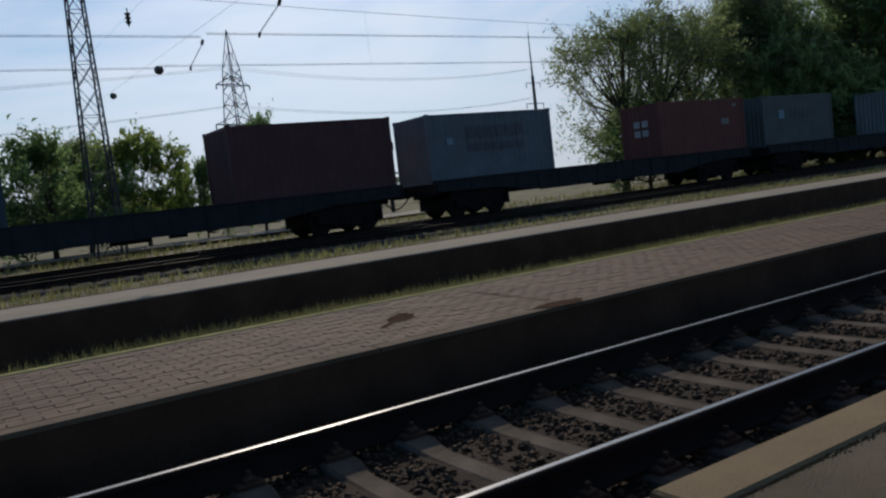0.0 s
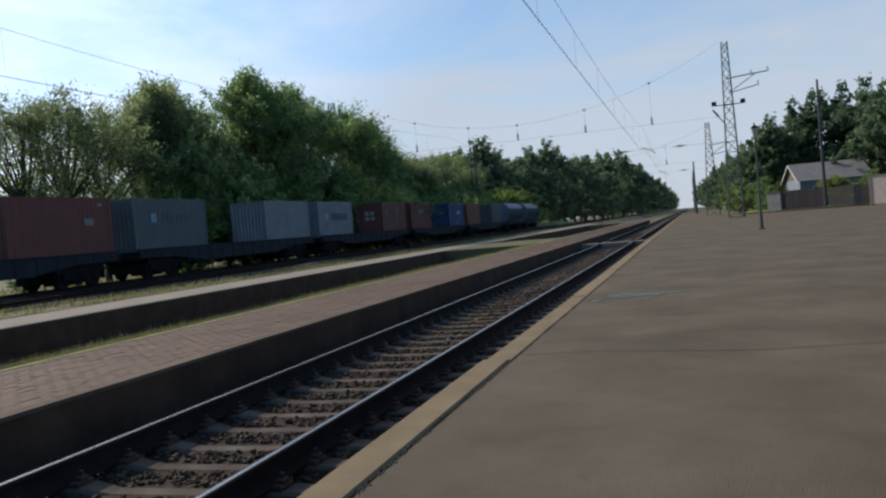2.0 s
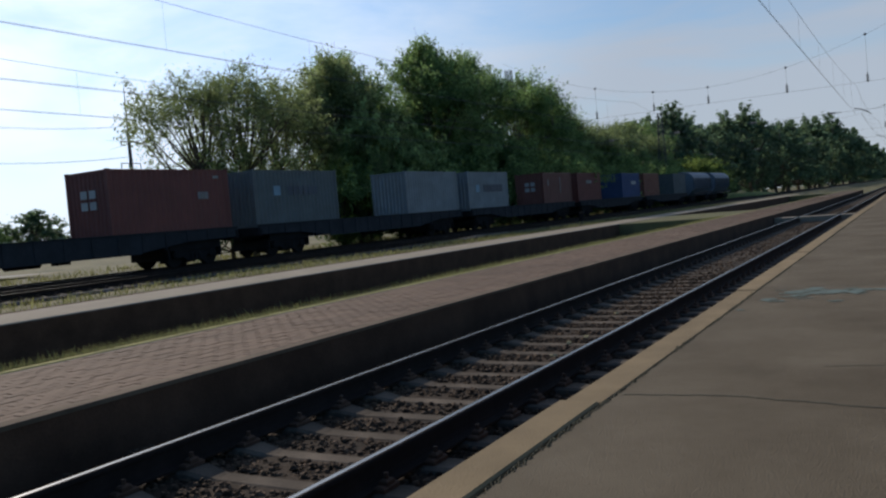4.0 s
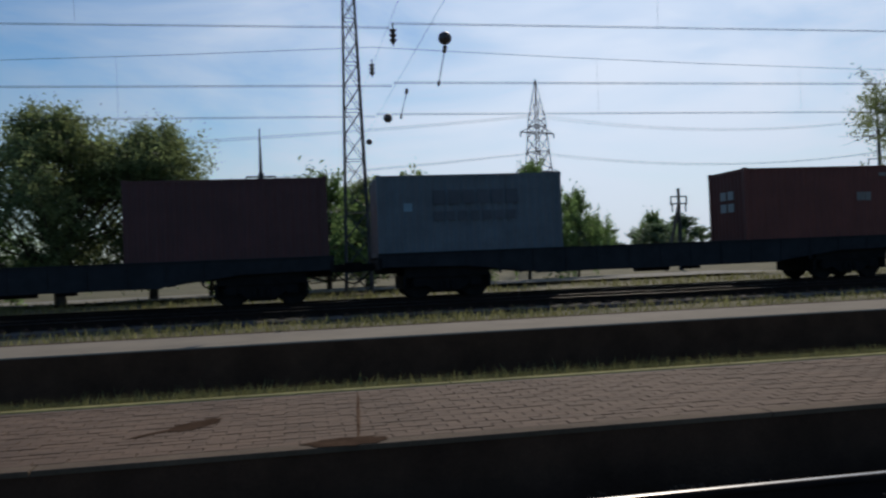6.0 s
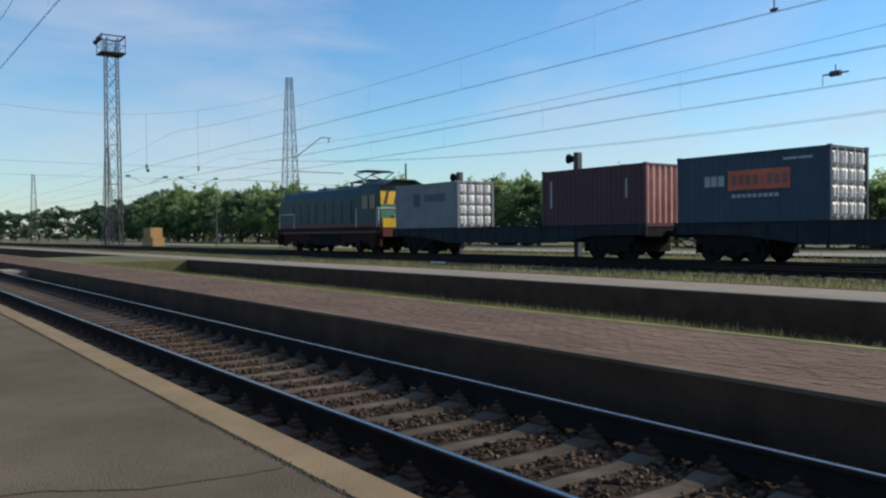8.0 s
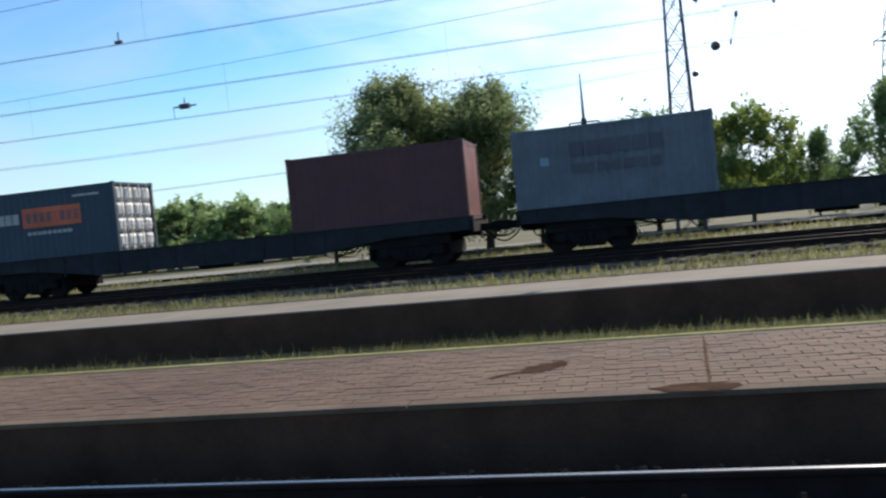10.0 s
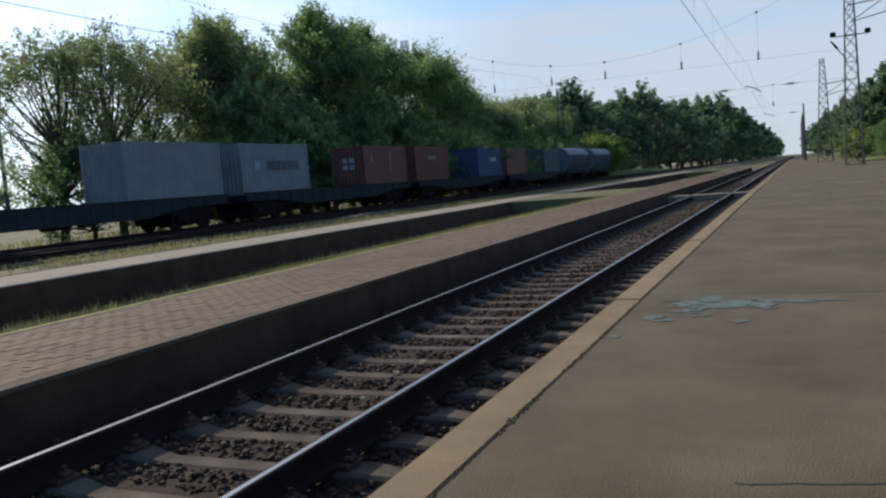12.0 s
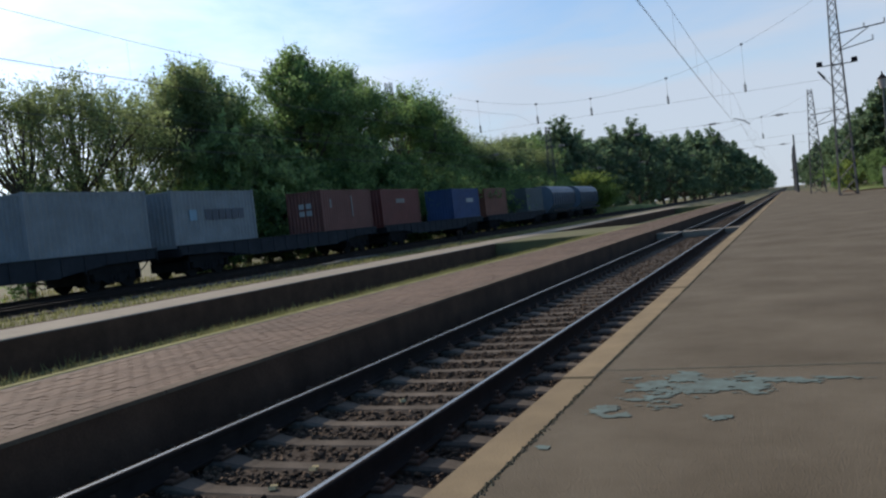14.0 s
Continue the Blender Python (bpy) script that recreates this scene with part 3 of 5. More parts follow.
NAVY, MAROON, DRED = paint("navy_paint", (0.022, 0.046, 0.070)), paint("maroon_paint", (0.058, 0.015, 0.024)), paint("dark_red_paint", (0.07, 0.022, 0.025))
GREYBLUE, LGREY, GREY = paint("grey_blue_paint", (0.095, 0.12, 0.145)), paint("light_grey_paint", (0.165, 0.178, 0.188)), paint("green_grey_paint", (0.075, 0.09, 0.094))
ORANGE, BROWN, BLUE, RUST = paint("orange_red_paint", (0.13, 0.034, 0.027)), paint("brown_red_paint", (0.13, 0.045, 0.035)), paint("blue_paint", (0.022, 0.05, 0.13)), paint("rust_paint", (0.17, 0.06, 0.04))
# PINK lightens the red end walls where the sun falls on them
DOORWHITE, PINK = paint("pale_door_paint", (0.62, 0.61, 0.58)), paint("sunlit_red_paint", (0.56, 0.30, 0.25))
# dark door shell: shade in the gaps between pressed panels, set as colour
DOOR_GAP_SHADE = paint("door_gap_shade", (0.10, 0.10, 0.105))
MK_F = paint("mark_faded", (0.2, 0.19, 0.18))
MK_W, MK_D, MK_O, MK_B = paint("mark_white", (0.34, 0.34, 0.33)), paint("mark_dark", (0.06, 0.07, 0.09)), paint("mark_orange", (0.50, 0.10, 0.045)), paint("mark_pale_blue", (0.17, 0.27, 0.34))


def bars(x, z, widths, h, m, gap=0.05, name="lettering"):
    out = []
    for w in widths:
        out.append((name, x, x + w, z, z + h, m))
        x += w + gap
    return out


stacks = [
    (-32.75, LGREY, "light grey shipping container with pale doors and dark lettering", "doors", DOORWHITE,
     bars(1.9, 1.3, (0.25, 0.3), 0.75, MK_D) + bars(3.0, 1.55, (0.34,) * 5, 0.42, MK_D)),
    (-20.2, MAROON, "maroon corrugated shipping container with a ribbed end lightened to pink for sunlight", "ribbed", PINK, bars(0.55, 0.9, (0.10,), 1.2, MK_W) + bars(5.0, 1.2, (0.09,), 0.8, MK_W)),
    (-12.6, NAVY, "navy blue shipping container with orange panel and pale doors", "doors", DOORWHITE,
     bars(1.25, 1.42, (0.22, 0.25, 0.26), 0.38, MK_W) + [("emblem_panel", 2.25, 4.65, 1.25, 1.95, MK_O)] + bars(2.4, 1.42, (0.2,) * 8, 0.36, MK_D, 0.08)
     + bars(2.4, 0.98, (0.15,) * 9, 0.12, MK_W, 0.06) + bars(4.4, 2.2, (0.5, 0.5), 0.08, MK_W)),
    (0.0, DRED, "dark red shipping container with an end wall lightened to pink for sunlight", "plain", PINK, []),
    (7.6, GREYBLUE, "grey-blue shipping container with dark lettering on its side", "plain", None,
     [("emblem_panel", 0.85, 1.12, 1.42, 1.68, MK_B)] + bars(1.8, 1.62, (0.38,) * 6, 0.45, MK_D, 0.1) + bars(1.8, 1.1, (0.3,) * 7, 0.3, MK_D, 0.1)),
    (20.2, ORANGE, "orange-red shipping container with small white markings", "plain", None,
     bars(4.3, 1.35, (0.16, 0.12, 0.2), 0.3, MK_F, 0.03) + bars(5.2, 2.2, (0.3,), 0.12, MK_F)),
    (27.8, GREY, "green-grey shipping container with a pale emblem and dark bars", "plain", None,
     [("emblem_panel", 1.3, 1.75, 1.4, 1.85, MK_B)] + bars(2.3, 1.4, (0.3,) * 6, 0.42, MK_D, 0.07)),
    (40.4, LGREY, "weathered light grey shipping container", "plain", None, []),
    (48.0, LGREY, "light grey shipping container with pale blue emblem and dark lettering", "plain", None,
     [("emblem_panel", 1.1, 1.6, 1.2, 1.7, MK_B)] + bars(2.2, 1.2, (0.42,) * 6, 0.5, MK_D, 0.08)),
    (60.6, BROWN, "brown-red shipping container with white end marks", "plain", None, bars(0.9, 1.5, (0.2,), 0.5, MK_F) + bars(3.5, 0.9, (0.12,), 1.3, MK_F)),
    (68.2, ORANGE, "faded orange-red shipping container", "plain", None, bars(2.2, 1.6, (0.3,) * 4, 0.3, MK_F)),
    (80.8, BLUE, "blue shipping container with white marks", "plain", None, bars(3.0, 1.4, (0.35,) * 4, 0.35, MK_W)),
    (88.4, RUST, "rusty red shipping container", "plain", None, []),
    (101.0, GREY, "dark grey shipping container", "plain", None, []),
]
DECK = 1.53
movers = []
for off, body, label, end, em, marks in stacks:
    c = container(off, body, label, end, em, marks, [(0.75, 1.55), (1.25, 1.55), (0.75, 1.12), (1.25, 1.12)] if off in (20.2, 60.6) else ())
    movers.append((c, off, TRACK3_Y - CW / 2, DECK + 0.008))


# ---- wagons ----
def wheelset(parent, x, z=0.475):
    w = Build()
    w.tube((0, -0.9, 0), (0, 0.9, 0), 0.075, n=8)
    for s in (-1, 1):
        w.tube((0, s * 0.735, 0), (0, s * 0.865, 0), 0.475, n=20)
        w.tube((0, s * 0.725, 0), (0, s * 0.765, 0), 0.505, n=20)
        w.tube((0, s * 0.865, 0), (0, s * 1.05, 0), 0.10, n=8)
    o = part("wheelset", w, WHEEL, parent, m=pose(x, 0, z))
    rolling.append((o, x, z))
    return o


def bogie(parent, x):
    b = Build()
    b.box(-0.22, 0.22, -0.95, 0.95, 0.55, 0.86)
    o = part("bogie", b, DARKSTEEL, parent, "oily dark cast steel bogie", m=pose(x, 0, 0))
    for s in (-1, 1):
        f = Build()
        y0, y1 = s * 1.02 - 0.06, s * 1.02 + 0.06
        f.prism([(-1.15, 0.52), (-1.05, 0.66), (-0.45, 0.70), (-0.32, 0.80), (0.32, 0.80), (0.45, 0.70), (1.05, 0.66), (1.15, 0.52), (1.12, 0.38), (0.72, 0.42), (0.40, 0.22), (-0.40, 0.22), (-0.72, 0.42), (-1.12, 0.38)], y0, y1)
        for dx in (-0.92, 0.92):
            f.box(dx - 0.16, dx + 0.16, s * 1.02 - 0.11, s * 1.02 + 0.11, 0.36, 0.62)
        for dx in (-0.2, 0, 0.2):
            f.tube((dx, s * 1.09, 0.28), (dx, s * 1.09, 0.56), 0.07, n=8)
        part("side_frame", f, DARKSTEEL, o)
        f = Build()
        f.box(-1.36, 1.36, s * 1.12 - 0.03, s * 1.12 + 0.03, 0.66, 0.98)
        part("side_plate", f, DARKSTEEL, o)
        f = Build()
        f.box(s * 1.38 - 0.04, s * 1.38 + 0.04, -1.12, 1.12, 0.30, 0.72)
        part("end_beam", f, DARKSTEEL, o)
    f = Build()
    f.box(-0.42, 0.42, -0.62, 0.62, 0.14, 0.545)
    part("brake_rigging", f, DARKSTEEL, o)
    for dx in (-0.92, 0.92):
        wheelset(o, dx)
    return o


rolling = []


def coupler(parent, x, s):
    c = Build()
    c.box(min(x, x + s * 0.5), max(x, x + s * 0.5), -0.12, 0.12, 0.93, 1.17)
    c.box(min(x + s * 0.40, x + s * 0.70), max(x + s * 0.40, x + s * 0.70), -0.24, 0.16, 0.90, 1.22)
    part("coupler", c, DARKSTEEL, parent)
    h = Build()
    pts = [(x + s * (0.05 + 0.08 * k), 0.42, 0.95 - 0.42 * math.sin(min(1, k / 8.0) * math.pi / 2)) for k in range(9)]
    h.path(pts, 0.028, n=5)
    part("brake_hose", h, DARKSTEEL, parent)


def flat_wagon():
    """Container flat wagon; origin over the rails at its middle, 18.9 m over the frame."""
    t = thing("flat_wagon", pose(0, 0, 0), "dark steel container flat wagon with deep fish-belly side sills", "wagon", "wagons of the train")
    L2 = 9.42
    for s in (-1, 1):
        f = Build()
        yc = s * 1.33
        f.prism([(-L2, 1.44), (L2, 1.44), (L2, 1.02), (6.6, 0.98), (4.2, 0.68), (-4.2, 0.68), (-6.6, 0.98), (-L2, 1.02)], yc - 0.04, yc + 0.04)
        f.box(-L2, L2, yc - 0.085, yc + 0.085, 1.425, 1.46)
        f.box(-4.3, 4.3, yc - 0.08, yc + 0.08, 0.66, 0.69)
        for k in range(-8, 9):
            f.box(k * 1.1 - 0.02, k * 1.1 + 0.02, yc - 0.07, yc + 0.07, 1.0 if abs(k) > 5 else 0.71, 1.43)
        part("side_sill", f, SILL, t, "worn dark grey steel side sill")
    d = Build()
    d.box(-L2, L2, -0.2, 0.2, 0.80, 1.28)
    for k in range(-9, 10):
        d.box(k * 1.03 - 0.07, k * 1.03 + 0.07, -1.28, 1.28, 1.12, 1.28)
    for x in (-L2, L2 - 0.12):
        d.box(x, x + 0.12, -1.4, 1.4, 0.95, 1.30)
    part("underframe", d, DARKSTEEL, t)
    for x in (-9.33, -3.27, 3.27, 9.33):
        for y in (-1.13, 1.13):
            k = Build()
            k.box(x - 0.10, x + 0.10, y - 0.08, y + 0.08, 1.26, DECK - 0.2, 0, 0.02)
            part("container_seat", k, DARKSTEEL, t)
    tank = Build()
    tank.tube((-0.6, -0.6, 0.72), (0.6, -0.6, 0.72), 0.2, n=10)
    tank.box(1.2, 1.7, -0.8, -0.4, 0.55, 0.95)
    part("brake_gear", tank, DARKSTEEL, t)
    for x in (-7.2, 7.2):
        bogie(t, x)
    for s in (-1, 1):
        coupler(t, s * L2, s)
    return t


for k in range(7):
    movers.append((flat_wagon(), -32.75 + 9.33 + 20.2 * k, TRACK3_Y, RAIL3))


def hopper_wagon():
    t = thing("hopper_wagon", pose(0, 0, 0), "pale blue covered hopper wagon with a rounded roof", "wagon", "wagons of the train")
    h = Build()
    prof = [(-1.5, 1.9), (-1.55, 3.3), (-1.35, 3.75), (-0.8, 4.1), (0, 4.22), (0.8, 4.1), (1.35, 3.75), (1.55, 3.3), (1.5, 1.9), (0.6, 1.0), (-0.6, 1.0)]
    h.prism(prof, -5.2, 5.2, 'x')
    part("body", h, paint("hopper_blue", (0.10, 0.13, 0.165)), t)
    r = Build()
    for k in range(-5, 6):
        r.box(k * 1.02 - 0.05, k * 1.02 + 0.05, -1.62, -1.5, 1.9, 3.3)
    r.box(-5.4, 5.4, -1.62, -1.5, 1.15, 1.4)
    r.box(-6.0, 6.0, -0.3, 0.3, 0.9, 1.2)
    part("ribs", r, SILL, t)
    for x in (-4.1, 4.1):
        bogie(t, x)
    for s in (-1, 1):
        coupler(t, s * 6.0, s)
    return t


for k in range(2):
    movers.append((hopper_wagon(), 115.2 + 13.4 * k, TRACK3_Y, RAIL3))


# ---- locomotive ----
def locomotive():
    """Dark teal locomotive; origin at its middle over the rails; its cab end faces the train."""
    t = thing("locomotive", pose(0, 0, 0), "dark teal locomotive with red band and yellow striped end", "locomotive")
    TE, RD, YE = paint("loco_teal", (0.013, 0.040, 0.046)), paint("loco_red", (0.085, 0.016, 0.014)), paint("loco_yellow", (0.60, 0.40, 0.03))
    LGN = paint("loco_green", (0.05, 0.16, 0.12))
    b = Build()
    side = [(-1.45, 1.5), (-1.5, 3.6), (-1.25, 4.05), (-0.6, 4.22), (0.6, 4.22), (1.25, 4.05), (1.5, 3.6), (1.45, 1.5)]
    b.prism(side, -6.8, 4.6, 'x')
    part("hood", b, TE, t, "dark teal ribbed engine hood")
    for k in range(8):
        v = Build()
        x = -5.9 + k * 1.2
        v.box(x, x + 1.12, -1.525, -1.47, 1.9, 3.3, 0, 0.0)
        for j in range(6):
            v.box(x + 0.1, x + 1.02, -1.54, -1.52, 2.0 + j * 0.2, 2.1 + j * 0.2)
        part("louvre_panel", v, TE, t)
    c = Build()
    c.prism([(-1.5, 1.5), (-1.55, 3.7), (-1.35, 4.2), (-0.7, 4.42), (0.7, 4.42), (1.35, 4.2), (1.55, 3.7), (1.5, 1.5)], 4.6, 7.05, 'x')
    cab = part("cab", c, TE, t, "dark teal driver's cab")
    for x0, x1 in ((5.1, 5.75), (6.0, 6.65)):
        w = Build()
        w.box(x0, x1, -1.57, -1.5, 2.7, 3.5)
        part("window", w, GLASS, cab)
    roof = Build()
    roof.prism([(-1.42, 4.15), (-0.75, 4.44), (0.75, 4.44), (1.42, 4.15), (1.42, 4.10), (0.7, 4.38), (-0.7, 4.38), (-1.42, 4.10)], 4.3, 7.5, 'x')
    part("roof_canopy", roof, TE, t)
    lo = Build()
    lo.prism([(-1.45, 1.5), (-1.5, 3.2), (-1.2, 3.7), (1.2, 3.7), (1.5, 3.2), (1.45, 1.5)], -7.25, -6.8, 'x')
    part("front_panel", lo, TE, t)
    band = Build()
    band.box(-7.35, 7.22, -1.56, 1.56, 1.22, 1.85)
    part("frame_band", band, RD, t, "dull red frame band")
    e = Build()
    e.box(7.05, 7.09, -1.45, 1.45, 2.95, 3.75, 0)
    e.box(7.2, 7.26, -1.4, 1.4, 1.55, 2.1, 0)
    for k in range(4):
        y = -1.25 + 0.7 * k
        e.add([(7.095, y, 2.97), (7.095, y + 0.22, 2.97), (7.095, y + 0.42, 3.73), (7.095, y + 0.2, 3.73)], [(0, 1, 2, 3)], 1)
    e.box(7.23, 7.29, -1.45, 1.45, 1.0, 1.5, 1)
    part("warning_panel", e, [YE, RD], t, "yellow and red warning panel")
    g = Build()
    g.box(7.05, 7.10, -1.45, 1.45, 2.1, 2.95)
    g.ball((7.14, -0.6, 2.2), 0.12)
    part("end_door", g, LGN, t)
    for run in ([(4.4, -1.6, 1.6), (4.4, -1.6, 2.75)],
                [(6.9, -1.6, 1.6), (6.9, -1.6, 2.75), (7.1, -1.6, 2.75), (7.1, -1.6, 1.6)],
                [(7.12, -1.55, 2.7), (7.12, 1.55, 2.7)],
                [(-6.9, -1.6, 1.6), (-6.9, -1.6, 2.6), (-4.5, -1.6, 2.6), (-4.5, -1.6, 1.6)]):
        rl = Build()
        rl.path(run, 0.022, n=5)
        part("handrail", rl, WHITE, t, "white handrail")
    u = Build()
    u.box(-2.2, 2.2, -1.4, 1.4, 0.45, 1.28, 0, 0.0)
    u.box(-7.1, 7.0, -1.3, 1.3, 1.0, 1.28)
    part("underframe", u, DARKSTEEL, t)
    UC = mat("loco_undercarriage", (0.030, 0.012, 0.011), 0.85, var=0.4, scale=2, fine=30, bump=0.2, spec=0.15)
    for s in (-1, 1):
        for xa, xb in ((-6.9, -2.3), (2.1, 6.7)):
            q = Build()
            q.prism([(xa, 1.22), (xb, 1.22), (xb, 0.62), (xb - 0.5, 0.40), (xb - 1.3, 0.62), (xa + 1.3, 0.62), (xa + 0.5, 0.40), (xa, 0.62)], s * 1.36 - 0.05, s * 1.36 + 0.05)
            for k in range(3):
                xx = xa + 0.55 + k * (xb - xa - 1.1) / 2
                q.box(xx - 0.22, xx + 0.22, s * 1.40 - 0.09, s * 1.40 + 0.09, 0.34, 0.82)
            part("bogie_frame", q, UC, t, "dirty dark red bogie frame")
        q = Build()
        q.box(-7.3, 7.2, s * 1.6 - 0.03, s * 1.6 + 0.03, 1.36, 1.60)
        part("running_board", q, UC, t)
        for xa in (-7.2, 6.75):
            q = Build()
            for k in range(3):
                q.box(xa, xa + 0.45, s * 1.5 - 0.1, s * 1.5 + 0.1, 0.45 + 0.32 * k, 0.49 + 0.32 * k)
            q.box(xa, xa + 0.03, s * 1.5 - 0.1, s * 1.5 + 0.1, 0.42, 1.5)
            q.box(xa + 0.42, xa + 0.45, s * 1.5 - 0.1, s * 1.5 + 0.1, 0.42, 1.5)
            part("step_ladder", q, UC, t)
    base = Build()
    base.box(2.1, 5.7, -0.75, -0.62, 4.46, 4.54)
    base.box(2.1, 5.7, 0.62, 0.75, 4.46, 4.54)
    base.box(2.2, 2.34, -0.7, 0.7, 4.465, 4.535)
    base.box(5.46, 5.6, -0.7, 0.7, 4.465, 4.535)
    pan = part("pantograph", base, DARKSTEEL, t, "folded pantograph on the roof")
    for y in (-0.7, 0.7):
        pn = Build()
        pn.path([(2.2, y, 4.5), (3.9, y, 4.62), (2.5, y * 0.9, 5.02), (4.4, y * 0.85, 5.12)], 0.035, n=5)
        part("arm", pn, DARKSTEEL, pan)
        pn = Build()
        pn.path([(5.6, y, 4.5), (3.9, y, 4.62), (5.3, y * 0.9, 5.02), (3.4, y * 0.85, 5.12)], 0.035, n=5)
        part("arm", pn, DARKSTEEL, pan)
    for x in (3.4, 3.9, 4.4):
        pn = Build()
        pn.tube((x, -0.95, 5.14), (x, 0.95, 5.14), 0.05, n=5)
        part("contact_strip", pn, DARKSTEEL, pan)
    for x in (2.3, 5.5):
        for y in (-0.68, 0.68):
            pn = Build()
            pn.tube((x, y, 4.1), (x, y, 4.47), 0.09, n=8)
            part("insulator", pn, INSUL, pan)
    ex = Build()
    for x in (-5.5, -2.5, 0.4):
        ex.box(x, x + 1.4, -0.7, 0.7, 4.2, 4.32, 0, 0.03)
    part("roof_hatch", ex, TE, t)
    for x in (-4.4, 4.4):
        bogie(t, x)
    for s in (-1, 1):
        coupler(t, s * 7.05, s)
    return t


movers.append((locomotive(), -41.15, TRACK3_Y, RAIL3))


# ---- lattice masts ----
def lattice(b, h, w0, w1, panels, r=0.035, lean=0.0):
    """Four tapering legs with cross bracing."""
    def corner(k, q):
        w = (w0 + (w1 - w0) * q) / 2
        return (w * (1, 1, -1, -1)[k], w * (1, -1, -1, 1)[k], h * q)
    for k in range(4):
        b.tube(corner(k, 0), corner(k, 1), r * 1.5, r, n=4)
        for p in range(panels):
            # panels shorten towards the top
            qa, qb = 1 - (1 - p / panels) ** 1.25, 1 - (1 - (p + 1) / panels) ** 1.25
            j = (k + 1) % 4
            b.tube(corner(k, qa), corner(j, qb), r * 0.6, n=3, caps=False)
            b.tube(corner(j, qa), corner(k, qb), r * 0.6, n=3, caps=False)
            if p % 2 == 0:
                b.tube(corner(k, qb), corner(j, qb), r * 0.6, n=3, caps=False)


def catenary_mast(x, y, z, h, label, w0=1.5, w1=0.45, arm=None, lights=False, panels=14):
    t = thing("lattice_mast", pose(x, y, z), label, "mast", "lattice masts along the line")
    b = Build()
    lattice(b, h, w0, w1, panels)
    part("lattice", b, GALV, t)
    f = Build()
    f.box(-w0 / 2 - 0.12, w0 / 2 + 0.12, -w0 / 2 - 0.12, w0 / 2 + 0.12, -0.3, 0.06, 0, 0.03)
    part("footing", f, COPING, t)
    if arm == "gantry":
        a = Build()
        a.path([(0, 0.4, 9.4), (0, 3.6, 11.8), (0, 4.8, 11.8)], 0.05, n=5)
        a.tube((0, 0.4, 8.1), (0, 6.2, 8.1), 0.04, n=5)
        part("bracket_arm", a, GALV, t)
        i = Build()
        for q in range(4):
            i.tube((0, 4.5, 11.75 - 0.13 * q), (0, 4.5, 11.68 - 0.13 * q), 0.1, 0.05, n=8)
        part("insulator", i, INSUL, t)
    elif arm:
        for z0, reach, drop in arm:
            a = Build()
            s = 1 if reach > 0 else -1
            a.tube((0, 0, z0), (0, reach, z0 + 0.25), 0.05, n=5)
            a.tube((0, 0, z0 - 1.3), (0, reach * 0.75, z0 - 1.05 + 0.2), 0.04, n=5)
            a.tube((0, s * 0.2, z0 - 1.2), (0, reach * 0.7, z0 + 0.15), 0.035, n=5)
            part("bracket_arm", a, GALV, t)
            i = Build()
            for yy, zz in ((reach, z0 + 0.25), (reach * 0.6, z0 + 0.12), (reach * 0.75, z0 - 0.85)):
                for q in range(4):
                    i.tube((0, yy, zz + 0.10 * q), (0, yy, zz + 0.10 * q + 0.05), 0.09, 0.04, n=8)
            part("insulator", i, INSUL, t)
    if lights:
        for yy in (-1.2, 1.2):
            q = Build()
            q.box(-0.17, 0.17, yy - 0.2, yy + 0.2, h * 0.645, h * 0.645 + 0.36, 0, 0.04)
            q.tube((0, 0, h * 0.645), (0, yy, h * 0.645), 0.04, n=5)
            part("floodlight", q, DARKSTEEL, t)
        q = Build()
        q.tube((0, 0.3, h * 0.53), (0, 1.0, h * 0.59), 0.04, n=5)
        q.tube((0, 0.9, h * 0.585), (0, 1.35, h * 0.625), 0.1, 0.06, n=8)
        part("lamp_arm", q, DARKSTEEL, t)
    return t


catenary_mast(4.6, 36.0, -0.15, 17.5, "tall grey steel lattice catenary mast behind the train", 1.25, 0.42, panels=16)
catenary_mast(74.64, 30.75, -0.15, 15.4, "tall grey steel lattice catenary mast standing among trees", 1.5, 0.5)
catenary_mast(117.8, 27.5, -0.15, 13.6, "grey steel lattice catenary mast before far trees", 1.4, 0.5)
catenary_mast(-76.5, 32.7, -0.15, 17.8, "tall grey steel lattice catenary mast with a bracket over the tracks", 1.75, 0.5, arm="gantry")
catenary_mast(-136.9, 29.0, -0.15, 16.0, "distant grey steel lattice catenary mast", 1.7, 0.5, panels=10)
catenary_mast(-205.0, 29.0, -0.15, 16.0, "distant grey steel lattice catenary mast", 1.7, 0.5, panels=10)
catenary_mast(73.8, -7.42, 0.2, 15.4, "grey lattice mast on the platform with floodlights and bracket arms", 1.25, 0.5, arm=[(12.2, -3.4, 1)], lights=True, panels=16)
catenary_mast(105.8, -6.3, 0.0, 11.9, "grey lattice mast beyond the platform with bracket arms", 1.6, 0.45, arm=[(9.0, -3.4, 1)])


